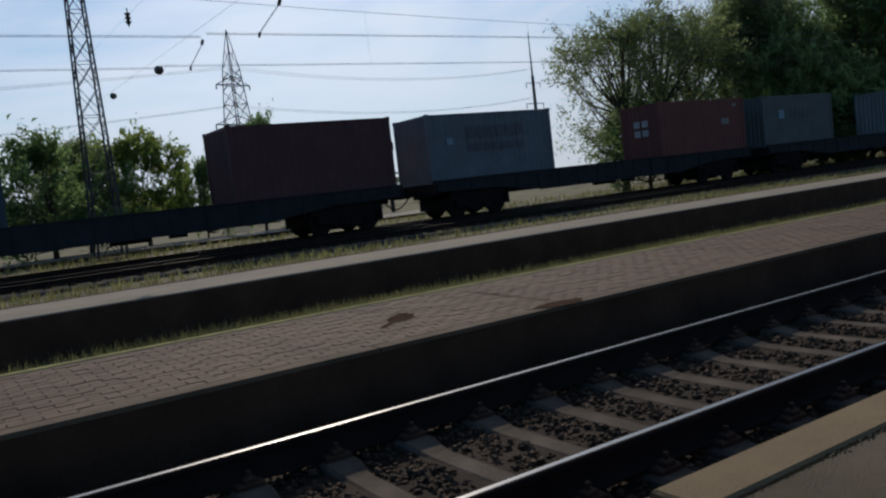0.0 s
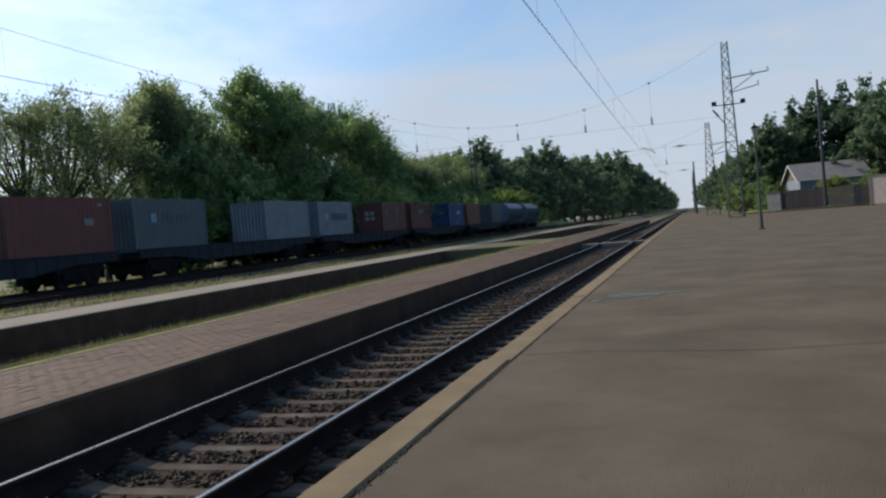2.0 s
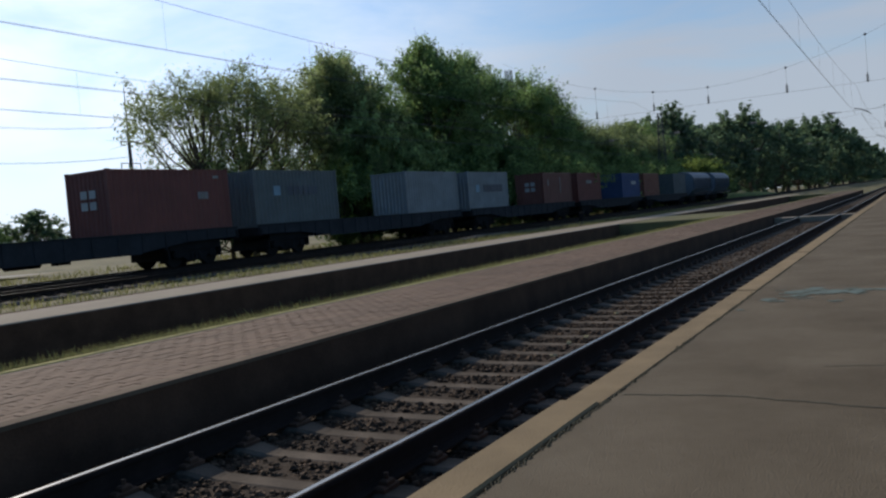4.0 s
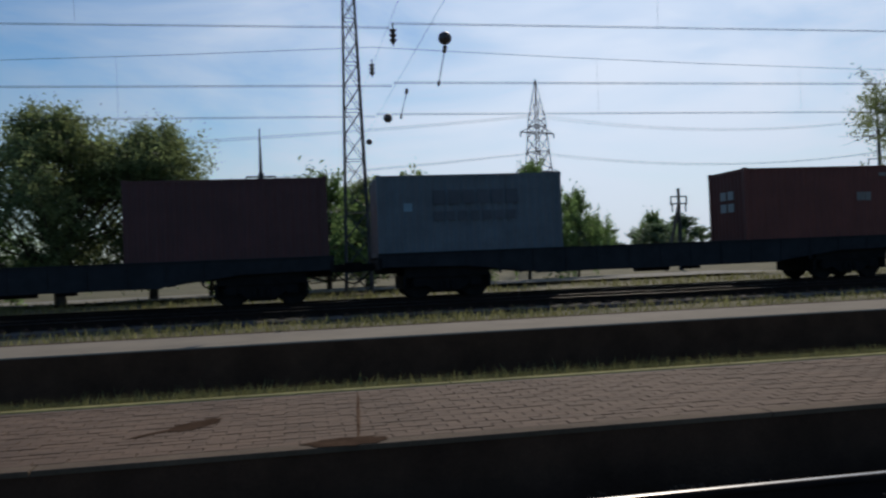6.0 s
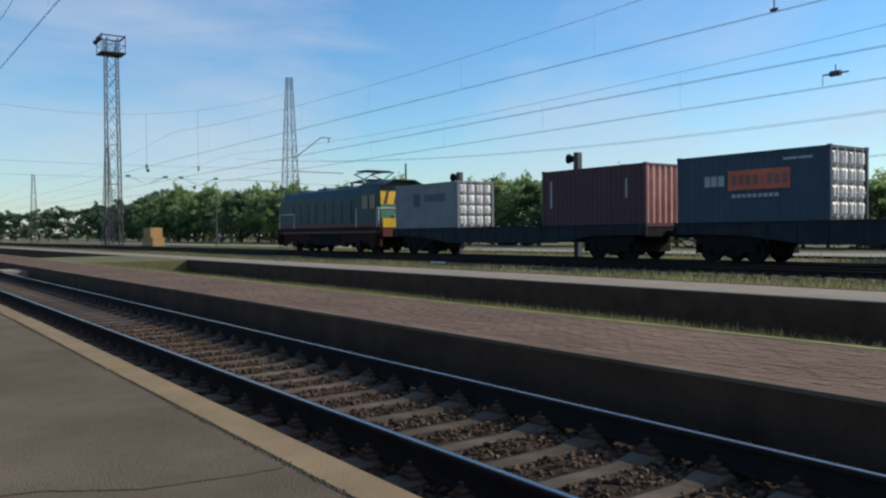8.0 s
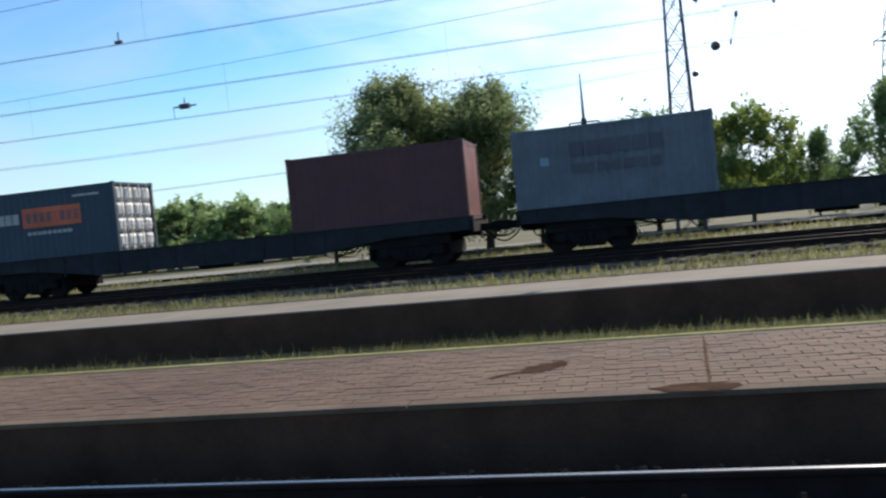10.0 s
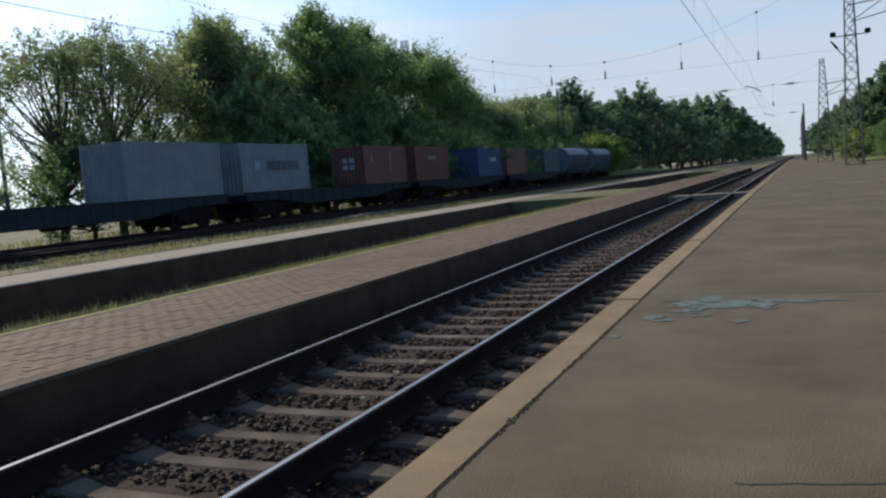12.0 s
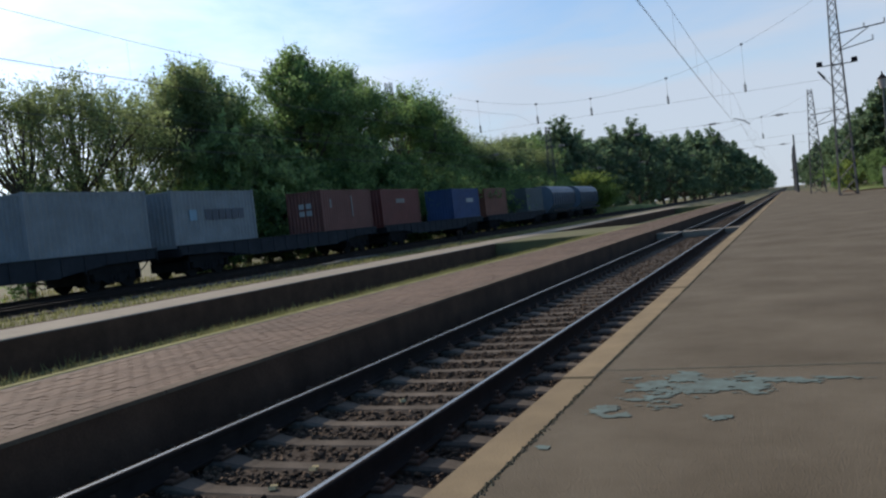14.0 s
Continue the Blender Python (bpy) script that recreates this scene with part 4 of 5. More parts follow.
def floodlight_tower(x, y, h):
    t = thing("floodlight_tower", pose(x, y, -0.3), "tall lattice yard floodlight tower with a railed platform", "tower")
    b = Build()
    lattice(b, h, 2.1, 1.7, 12, 0.07)
    part("lattice", b, GALV, t)
    p = Build()
    p.box(-1.85, 1.85, -1.85, 1.85, h - 2.6, h - 2.4)
    for y_ in (-1.75, 1.75):
        p.box(-1.75, 1.75, y_ - 0.09, y_ + 0.09, h, h + 0.2)
        p.box(y_ - 0.09, y_ + 0.09, -1.6, 1.6, h + 0.01, h + 0.19)
    for x_ in (-1.75, 1.75):
        for y_ in (-1.75, 1.75):
            p.tube((x_, y_, h - 2.4), (x_, y_, h + 0.4), 0.06, n=4)
        p.tube((x_, -1.75, h - 1.3), (x_, 1.75, h - 1.3), 0.05, n=4)
        p.tube((-1.75, x_, h - 1.3), (1.75, x_, h - 1.3), 0.05, n=4)
    part("service_platform", p, GALV, t)
    for k in range(4):
        q = Build()
        q.tube((-1.5 + 1.0 * k, -1.75, h - 0.5), (-1.5 + 1.0 * k, -2.2, h - 0.75), 0.2, 0.38, n=8)
        part("floodlight", q, DARKSTEEL, t)
    return t


floodlight_tower(-135.0, 29.45, 33.2)


def pylon(x, y, z, h):
    t = thing("power_pylon", pose(x, y, z, 0, 0, 20), "grey lattice power-line pylon with three cross arms", "pylon")
    b = Build()
    lattice(b, h * 0.8, 3.6, 1.3, 10, 0.07)
    for k in range(4):
        s = ((1, 1), (1, -1), (-1, -1), (-1, 1))[k]
        b.tube((s[0] * 0.65, s[1] * 0.65, h * 0.8), (0, 0, h), 0.06, n=4)
        b.tube((s[0] * 0.65, s[1] * 0.65, h * 0.8), (s[1] * 0.3, -s[0] * 0.3, h * 0.9), 0.04, n=3)
    part("lattice", b, GALV, t)
    for zz, r in ((h * 0.52, 3.0), (h * 0.72, 2.3)):
        a = Build()
        for s in (-1, 1):
            a.tube((s * r, 0, zz), (0, 0.6, zz), 0.05, n=4)
            a.tube((s * r, 0, zz), (0, -0.6, zz), 0.05, n=4)
            a.tube((s * r, 0, zz), (0, 0, zz + 1.0), 0.05, n=4)
            a.tube((s * r, 0, zz), (s * r, 0, zz - 0.5), 0.08, n=5)
        part("cross_arm", a, GALV, t)
    return t


pylon(28.7, 83.9, -0.4, 21.6)


def pole(x, y, z, h, arms, label, stay=False, r=0.32):
    t = thing("utility_pole", pose(x, y, z), label, "pole", "poles")
    b = Build()
    b.tube((0, 0, 0), (0, 0, h * 0.72), r, r * 0.7, n=10)
    # the tall power-line poles end in a thin spike
    b.tube((0, 0, h * 0.72), (0, 0, h), r * (0.45 if r > 0.25 else 0.7), r * (0.16 if r > 0.25 else 0.6), n=6)
    part("shaft", b, GALV, t)
    for zz, r in arms:
        a = Build()
        a.tube((-r, 0, zz), (r, 0, zz), 0.06, n=4)
        for s in (-r, r):
            a.tube((s, 0, zz), (s, 0, zz - 0.7), 0.07, n=5)
        part("cross_arm", a, GALV, t)
    if stay:
        a = Build()
        a.tube((-1.4, 0, 0), (0, 0, h * 0.8), 0.14, n=6)
        part("stay", a, WOOD, t)
    return t


pole(75.9, 89.1, -0.4, 22.9, [(12.5, 1.6), (15.5, 1.3)], "concrete power-line pole with short cross arms by the trees")
pole(-0.8, 60.0, -0.3, 12.3, [(8.6, 1.1)], "concrete power-line pole with a pointed top")
pole(33.4, 60.0, -0.3, 6.9, [(6.2, 0.7), (5.6, 0.6)], "old wooden pole with stay and crosspieces", True, 0.2)
pole(-75.0, 46.0, -0.3, 9.5, [], "thin dark wooden pole before the far trees", r=0.18)
pole(-118.0, 40.0, -0.3, 8.0, [], "thin pale concrete pole before the far trees", r=0.18)
pole(150.0, -4.6, 0.0, 9.5, [(8.2, 1.5)], "dark concrete catenary pole beside the line", r=0.2)
pole(200.0, -4.6, 0.0, 9.5, [(8.2, 1.5)], "dark concrete catenary pole beside the line", r=0.2)
pole(175.0, -4.6, 0.0, 9.0, [(7.6, 1.2)], "dark concrete catenary pole beside the line", r=0.2)
pole(235.0, -4.6, 0.0, 9.5, [(8.2, 1.5), (7.0, 1.5)], "dark concrete catenary pole beside the line", r=0.2)
pole(84.3, -16.15, 0.35, 12.4, [(11.7, 0.3)], "dark wooden pole by the fence", r=0.17)


def signal_post(x, y, h):
    t = thing("signal_post", pose(x, y, -0.1), "dark post with a loudspeaker horn near its top", "post", "horn posts")
    b = Build()
    b.box(-0.16, 0.16, -0.16, 0.16, 0, h, 0, 0.03)
    part("shaft", b, GALV, t)
    s = Build()
    s.tube((-0.15, 0, h - 0.35), (-0.6, -0.1, h - 0.30), 0.08, 0.28, n=10)
    part("horn", s, DARKSTEEL, t)
    return t


signal_post(-29.9, 27.5, 5.7)
signal_post(-40.4, 27.5, 5.35)


# ---- overhead wires ----
def span(name, y, z, sag, r, label, xs=(-340, -275, -205, -136.9, -68.1, 4.4, 74.2, 118, 170, 225, 290, 360, 430)):
    b = Build()
    for a, c in zip(xs, xs[1:]):
        pts = []
        for k in range(13):
            q = k / 12
            pts.append((a + (c - a) * q, y + (0.2 if sag < 0.2 else 0) * (1 if round(a) % 2 else -1) * (1 - 2 * q), z - sag * 4 * q * (1 - q)))
        b.path(pts, r, n=4)
    t = thing("overhead_wire", pose(0, 0, 0), label, "wire", "overhead wires")
    part("strand", b, WIRE, t)
    return t


for yy, zc in ((0.0, 6.75), (TRACK2_Y, 6.18), (TRACK2_Y, 7.78), (TRACK3_Y, 6.22)):
    span("contact", yy, zc, 0.04, 0.007, "dark copper contact wire over the track")
    span("contact", yy + 0.05, zc + 0.05, 0.05, 0.006, "dark copper contact wire over the track")
for yy, zc, zm, sg in ((0.0, 6.75, 8.9, 0.8), (TRACK2_Y, 7.8, 10.2, 1.1), (TRACK3_Y, 6.25, 8.5, 0.9)):
    m = span("messenger", yy, zm, sg, 0.008, "sagging messenger cable over the track")
    for a, c in zip((-68.1, 4.4, 74.2), (4.4, 74.2, 118)):
        for k in range(1, 9):
            q = k / 9
            d = Build()
            d.tube((a + (c - a) * q, yy, zc), (a + (c - a) * q, yy, zm - sg * 4 * q * (1 - q)), 0.004, n=3, caps=False)
            part("dropper", d, WIRE, m)
# power line far behind
b = Build()
for dy in (0, 1.2):
    for zz in (11.0, 15.2):
        pts = [(-160 + 188.7 * k / 16, 60 + 24 * k / 16 + dy, zz + 2 - 5 * 4 * (k / 16) * (1 - k / 16)) for k in range(17)]
        b.path(pts, 0.02, n=3)
        pts = [(28.7 + 47.2 * k / 10, 84 + 5 * k / 10 + dy, zz + 2 - 1.4 * 4 * (k / 10) * (1 - k / 10)) for k in range(11)]
        b.path(pts, 0.02, n=3)
t = thing("power_line", pose(0, 0, 0), "thin high-voltage cables between pylon and poles", "wire")
part("strand", b, WIRE, t)


def head_span(x, y0, y1, z, label):
    """Cross-span wires between two masts with insulators over each track."""
    t = thing("head_span", pose(x, 0, 0), label, "cross-span", "cross-spans")
    b = Build()
    def sagz(y, zz, s):
        q = (y - y0) / (y1 - y0)
        return zz - s * 4 * q * (1 - q)
    ys = [y0 + (y1 - y0) * k / 16 for k in range(17)]
    for zz, s in ((z, 3.6), (8.2, 0.3), (6.9, 0.15)):
        b = Build()
        b.path([(0, y, sagz(y, zz, s)) for y in ys], 0.009, n=4)
        part("strand", b, WIRE, t)
    for y in (0.0, TRACK2_Y, TRACK3_Y):
        d = Build()
        d.tube((0, y, sagz(y, z, 3.6)), (0, y, 8.2), 0.01, n=4)
        part("hanger", d, WIRE, t)
        i = Build()
        for k in range(3):
            i.tube((0, y, 8.05 - 0.16 * k), (0, y, 7.95 - 0.16 * k), 0.16, 0.06, n=10)
        part("insulator", i, INSUL, t)
        e = Build()
        e.ball((1.1 if y < 20 else -0.6, y - 0.2, 7.4 if y < 20 else 6.05), 0.165, 0.95, n=12)
        e.tube((1.1 if y < 20 else -0.6, y - 0.2, 7.4 if y < 20 else 6.05), (0, y - 0.1, 8.2 if y < 20 else 6.9), 0.008, n=4)
        part("disc_insulator", e, INSUL, t)
        for s in (-1, 1):
            j = Build()
            j.tube((0, y + s * 1.9, 6.93), (0, y + s * 1.5, 6.93), 0.10, n=8)
            j.tube((0, y + s * 0.3, 6.35), (0, y + s * 1.5, 6.85), 0.02, n=5)
            part("registration_arm", j, INSUL, t)
    return t


def yard_span(x, y0, y1, z, sag, z_fix, z_low, label):
    """A deeply sagging carrying cable with a hanger and insulator every six metres, and a lower fixing wire."""
    t = thing("head_span", pose(x, 0, 0), label, "cross-span", "cross-spans")

    def cable(y):
        q = (y - y0) / (y1 - y0)
        return z - sag * 4 * q * (1 - q)
    for f in (cable, lambda y: z_fix - 0.35, lambda y: z_low):
        b = Build()
        b.path([(0, y0 + (y1 - y0) * k / 20, f(y0 + (y1 - y0) * k / 20)) for k in range(21)], 0.008, n=4)
        part("strand", b, WIRE, t)
    for y in (-0.8, 5.2, 11.6, 16.4, 21.8, 26.3):
        if not y0 < y < y1:
            continue
        d = Build()
        d.tube((0, y, cable(y)), (0, y, z_fix - 0.4), 0.008, n=4)
        d.tube((0, y, cable(y) - 0.08), (0, y, cable(y) + 0.1), 0.06, n=6)
        d.tube((0, y - 0.14, cable(y)), (0, y + 0.14, cable(y)), 0.035, n=6)
        part("hanger", d, WIRE, t)
        i = Build()
        i.tube((0, y, z_fix + 0.38), (0, y, z_fix - 0.4), 0.035, n=6)
        for k in range(3):
            i.tube((0, y, z_fix + 0.16 - 0.2 * k), (0, y, z_fix + 0.06 - 0.2 * k), 0.13, 0.07, n=10)
        part("insulator", i, INSUL, t)
    j = Build()
    j.path([(0, 0.33, z_low + 0.2), (0, 0.0, z_low + 0.12), (0, -0.5, z_low - 0.1), (0, -0.9, z_low - 0.4)], 0.035, n=5)
    part("registration_arm", j, INSUL, t)
    for y in (-3.1, 1.9, 8.0, 14.5, 20.6):
        i = Build()
        i.tube((0, y - 0.62, z_low), (0, y + 0.62, z_low), 0.03, n=6)
        for k in range(3):
            i.tube((0, y - 0.2 + 0.17 * k, z_low), (0, y - 0.08 + 0.17 * k, z_low), 0.12, 0.07, n=10)
        part("insulator", i, INSUL, t)
    return t


def tie_span(x, y0, y1, label):
    """Thin cross-span with round tie insulators, hanging insulators and short registration arms."""
    t = thing("head_span", pose(x, 0, 0), label, "cross-span", "cross-spans")
    for za, zb, s in ((15.5, 16.0, 3.8), (8.75, 9.1, 0.1), (6.5, 6.95, 0.06)):
        b = Build()
        b.path([(0, y0 + (y1 - y0) * k / 16, za + (zb - za) * k / 16 - s * 4 * (k / 16) * (1 - k / 16)) for k in range(17)], 0.005, n=4)
        part("strand", b, WIRE, t)
    for y, z, r in ((14.15, 6.34, 0.155), (25.64, 6.6, 0.17), (33.24, 6.88, 0.15)):
        e = Build()
        e.ball((0.3, y, z), r, 0.95, n=14)
        e.tube((0.3, y - r - 0.12, z), (0.3, y + r + 0.12, z), 0.025, n=6)
        part("disc_insulator", e, INSUL, t)
    for y, z in ((27.7, 8.9), (20.9, 8.3)):
        i = Build()
        i.tube((0, y, z + 0.36), (0, y, z - 0.34), 0.025, n=6)
        for k in range(3):
            i.tube((0, y, z + 0.16 - 0.15 * k), (0, y, z + 0.04 - 0.15 * k), 0.12, 0.05, n=10)
        part("insulator", i, INSUL, t)
    for a, c in (((0.3, 20.6, 6.45), (0.3, 21.95, 6.05)), ((0.4, 14.8, 6.2), (0.6, 16.7, 5.95))):
        j = Build()
        j.tube(a, c, 0.014, n=5)
        j.tube(a, (a[0], a[1] - 0.12, a[2] + 0.1), 0.05, n=6)
        j.tube(c, (c[0], c[1] + 0.1, c[2] - 0.1), 0.035, n=6)
        part("registration_arm", j, INSUL, t)
    return t


tie_span(4.8, -9, 36, "cross-span with round dark insulators over the tracks")
yard_span(74.2, -7.1, 31.0, 15.8, 5.2, 9.55, 7.0, "cross-span wires with insulators over the tracks")
yard_span(117.0, -6.5, 27.5, 12.5, 3.6, 8.1, 6.7, "cross-span wires with insulators over the tracks")
head_span(-76.5, -9, 32.7, 16.0, "cross-span wires with insulators over the tracks")


# ---- trees ----
def tree_meshes(seed, h, crown, clumps, leaves, leaf, trunk_h, trunk_r, leafmat):
    """A tapered trunk with limbs, and a crown of small leaves gathered in uneven clumps."""
    rng = np.random.default_rng(seed)
    b = Build()
    lean = rng.normal(0, 0.04, 2)
    pts = [np.array((lean[0] * h * q, lean[1] * h * q, h * 0.8 * q)) for q in np.linspace(0, 1, 7)]
    for k in range(6):
        b.tube(pts[k], pts[k + 1], trunk_r * (1 - k / 6.5), trunk_r * (1 - (k + 1) / 6.5), n=7, caps=False)
    cents = []
    for k in range(clumps):
        a = rng.uniform(0, 6.28)
        q = rng.uniform(0, 1) ** 0.8
        zc = trunk_h + (h - trunk_h) * (0.08 + 0.84 * q)
        rad = crown * math.sqrt(max(0.05, 1 - (2 * abs(q - 0.42)) ** 2.2)) * rng.uniform(0.3, 1.12)
        c = np.array((math.cos(a) * rad, math.sin(a) * rad, zc))
        cents.append((c, crown * rng.uniform(0.13, 0.38)))
        st = pts[min(5, 1 + int(5 * max(0, (zc - 1.5) / h)))] * (1, 1, 0.8)
        mid = (st + c) / 2 + rng.normal(0, 0.2, 3) + (0, 0, -0.1 * crown)
        r = trunk_r * 0.32
        b.tube(st, mid, r, r * 0.6, n=5, caps=False)
        b.tube(mid, c, r * 0.6, r * 0.15, n=5, caps=False)
        for _ in range(3 if leaf < 0.2 else 0):
            e = c + rng.normal(0, crown * 0.2, 3)
            b.tube(mid + (c - mid) * 0.6, e, r * 0.25, r * 0.06, n=3, caps=False)
    per = rng.multinomial(leaves, np.array([s ** 2 for _, s in cents]) / sum(s ** 2 for _, s in cents))
    P = []
    for (c, s), k in zip(cents, per):
        # leaves gather on twigs that stick out of the clump, most of them upwards
        m = max(4, k // 26)
        d = rng.normal(0, 1, (m, 3)) + (0, 0, 0.25)
        d /= np.linalg.norm(d, axis=1)[:, None]
        tw = c + d * s * rng.uniform(0.2, 1.16, (m, 1)) ** 0.75 * (1, 1, 0.95)
        pick = rng.integers(0, m, k)
        out = rng.normal(0, 1, (k, 1)) * d[pick] * 0.2 * s
        P.append(tw[pick] + out + np.clip(rng.normal(0, 1, (k, 3)), -1.7, 1.7) * (0.09 * s + 0.05))
    P = np.concatenate(P)
    k = len(P)
    u = rng.normal(0, 1, (k, 3))
    u /= np.linalg.norm(u, axis=1)[:, None]
    w = np.cross(u, rng.normal(0, 1, (k, 3)))
    w /= np.linalg.norm(w, axis=1)[:, None]
    s = leaf * rng.uniform(0.5, 1.3, (k, 1))
    s *= 1.2
    V = np.stack([P - u * s, P + w * s * 0.7 + u * s * 0.1, P + u * s], 1).reshape(-1, 3)
    Fq = np.arange(3 * k).reshape(-1, 3)
    return b.mesh("trunk", BARK, True), mesh("crown", V, Fq, leafmat)


kinds = {
    "round": tree_meshes(11, 9.5, 4.2, 80, 44000, 0.100, 1.0, 0.26, LEAF_B),
    "tall": tree_meshes(12, 14.5, 4.6, 66, 36000, 0.130, 2.2, 0.34, LEAF_A),
    "tall_two": tree_meshes(13, 13.5, 5.0, 62, 36000, 0.130, 1.6, 0.32, LEAF_A),
    "airy": tree_meshes(14, 10.8, 4.6, 50, 17000, 0.095, 2.4, 0.26, LEAF_B),
    "bushy": tree_meshes(15, 6.0, 3.6, 40, 11000, 0.135, 0.3, 0.16, LEAF_A),
    "bright": tree_meshes(16, 5.6, 3.2, 30, 10000, 0.14, 0.3, 0.15, LEAF_C),
    "far": tree_meshes(17, 13.0, 5.2, 56, 5200, 0.33, 0.2, 0.3, LEAF_F),
    "far_two": tree_meshes(18, 12.0, 5.6, 56, 5200, 0.33, 0.2, 0.3, LEAF_F),
    "distant": tree_meshes(19, 12.5, 5.6, 40, 1600, 0.62, 0.2, 0.3, LEAF_F),
    "yard": tree_meshes(20, 8.0, 4.4, 52, 6500, 0.235, 0.1, 0.2, LEAF_D),
    "scrub": tree_meshes(22, 2.2, 1.9, 16, 1600, 0.16, 0.05, 0.06, LEAF_A),
}
TREE_LABEL = {"round": "rounded leafy tree with dense olive-green crown", "tall": "tall leafy dark green tree with uneven crown", "tall_two": "broad leafy dark green tree with uneven crown",
              "airy": "open-crowned tree with sparse backlit leaves and visible limbs", "bushy": "low dense dark green bush", "bright": "bright green leafy bush",
              "far": "distant dark green woodland tree", "far_two": "distant olive-green woodland tree", "distant": "faraway woodland tree with blurred green crown", "yard": "bushy light green tree at the edge of the yard", "scrub": "low green scrub under the wood beside the train"}
trng = random.Random(21)


def tree(kind, x, y, z=-0.2, s=1.0, sx=None, turn=None):
    t = thing("tree" if kind not in ("bushy", "bright", "scrub") else "bush", pose(x, y, z, 0, 0, trng.uniform(0, 360) if turn is None else turn), TREE_LABEL[kind],
              "tree" if kind not in ("bushy", "bright", "scrub") else "bush", "trees along the line")
    t.scale = (sx or s, sx or s, s)
    part("trunk", kinds[kind][0], None, t)
    part("crown", kinds[kind][1], None, t)
    return t


# behind the train, from the left bush to the wood on the right
for args in (("round", -9.8, 39, -0.3, 1.0, 1.15), ("bushy", -14.5, 40, -0.3, 0.85), ("round", -5.8, 41, -0.3, 0.95, 1.0), ("bushy", -3.0, 42, -0.3, 0.9),
             ("bushy", 3.5, 45, -0.3, 1.1), ("round", 6.2, 50, -0.3, 0.72), ("bright", 9.0, 47, -0.3, 1.22, 0.95), ("bushy", 12.7, 47.5, -0.3, 0.82, 0.5), ("bushy", 16.4, 47, -0.3, 1.2, 0.75), ("bushy", 20.8, 50, -0.3, 0.95, 0.6),
             ("airy", 33.0, 31, -0.2, 0.98, 0.95), ("airy", 37.5, 31.5, -0.2, 1.08, 1.0), ("airy", 42.0, 33, -0.2, 1.02, 0.9), ("bushy", 34, 30, -0.2, 0.85), ("bushy", 45, 29, -0.2, 1.0), ("bright", 43, 29, -0.2, 0.9),
             ("round", 47.0, 32, -0.2, 1.36, 1.0), ("tall", 50.5, 34, -0.2, 1.02, 0.88), ("bushy", 50, 29, -0.2, 1.1), ("bushy", 55, 28.8, -0.2, 1.2),
             ("tall", 60, 32, -0.2, 1.17, 1.0), ("tall_two", 66, 33, -0.2, 1.2, 1.05), ("tall", 71, 34, -0.2, 1.2, 1.05), ("bushy", 60.5, 28.6, -0.2, 1.2), ("bushy", 66, 28.5, -0.2, 1.25), ("tall_two", 57, 36, -0.2, 0.95),
             ("bushy", 72, 28.0, -0.2, 1.3), ("tall_two", 80, 32, -0.2, 1.16), ("tall", 87, 32.5, -0.2, 1.02), ("bushy", 79, 28, -0.2, 1.3), ("bushy", 86, 28, -0.2, 1.3), ("round", 94, 32, -0.2, 1.22), ("bushy", 93, 28, -0.2, 1.25),
             ("round", 101, 32, -0.2, 1.15), ("bushy", 100, 28, -0.2, 1.2), ("round", 109, 32, -0.2, 1.18), ("bushy", 108, 28, -0.2, 1.2), ("round", 118, 33, -0.2, 1.3), ("bushy", 116, 28.5, -0.2, 1.2), ("tall_two", 128, 34, -0.2, 1.0), ("bushy", 125, 28.5, -0.2, 1.2),
             ("yard", 46.5, 29.2, -0.2, 1.12, 0.75), ("yard", 52.5, 29.0, -0.2, 1.0, 0.8), ("yard", 63.5, 29.3, -0.2, 1.15, 0.8), ("yard", 83.5, 28.8, -0.2, 1.05, 0.8), ("yard", 97, 28.6, -0.2, 0.95, 0.8),
             ("bright", 133, 26.8, -0.2, 1.2, 1.3), ("bright", 138, 27, -0.2, 1.3, 1.5), ("bushy", 145, 29, -0.2, 1.3)):
    tree(*args)
for k in range(27):
    tree("scrub", 44 + 3.7 * k + trng.uniform(-1, 1), 27.6 + trng.uniform(-0.4, 0.6), -0.2, trng.uniform(0.8, 1.2), 1.05)
x = 138.0
k = 0
while x < 1500:
    q = min(1.0, (x - 138) / 260.0)
    hgt = (15.5 + 10.5 * q) * trng.uniform(0.80, 1.1)
    yc = 36 - 13 * q
    tree("distant" if x > 420 else ("far", "far_two")[k % 2], x, yc + trng.uniform(0, 4), -0.3, hgt / 12.5, hgt / 12.5)
    if k % 2:
        tree("distant" if x > 300 else "far", x + 4, yc + 13 + trng.uniform(0, 6), -0.3, hgt / 11.5, hgt / 11.5)
    x += 6.2 + 16 * q * max(1.0, (x - 138) / 500.0)
    k += 1
# far edge of the yard on the left
for k in range(72):
    q = k / 71
    x = -28 - 330 * q ** 1.25
    hgt = (6.3 + 8.0 * min(1, (-x - 28) / 215.0)) * trng.uniform(0.8, 1.15)
    kind = ("yard", "far_two", "yard")[k % 3] if x > -260 else "distant"
    tree(kind, x + trng.uniform(-2, 2), 70 + 8 * q + trng.uniform(-4, 6), -0.6, hgt / (8.0 if kind == "yard" else 12.5), max(0.9, hgt / 12.5) if kind != "yard" else max(1.0, hgt / 7.0))
for k in range(16):
    tree(("bushy", "far_two")[k % 2], 0 + k * 5.5, 100 + trng.uniform(-8, 14), -0.6, (1.0, 0.5)[k % 2] * trng.uniform(0.8, 1.25), 0.9)
for k in range(14):
    tree("distant", -380 - 22 * k, 78 - 4 * k, -0.5, 1.2, 1.6)
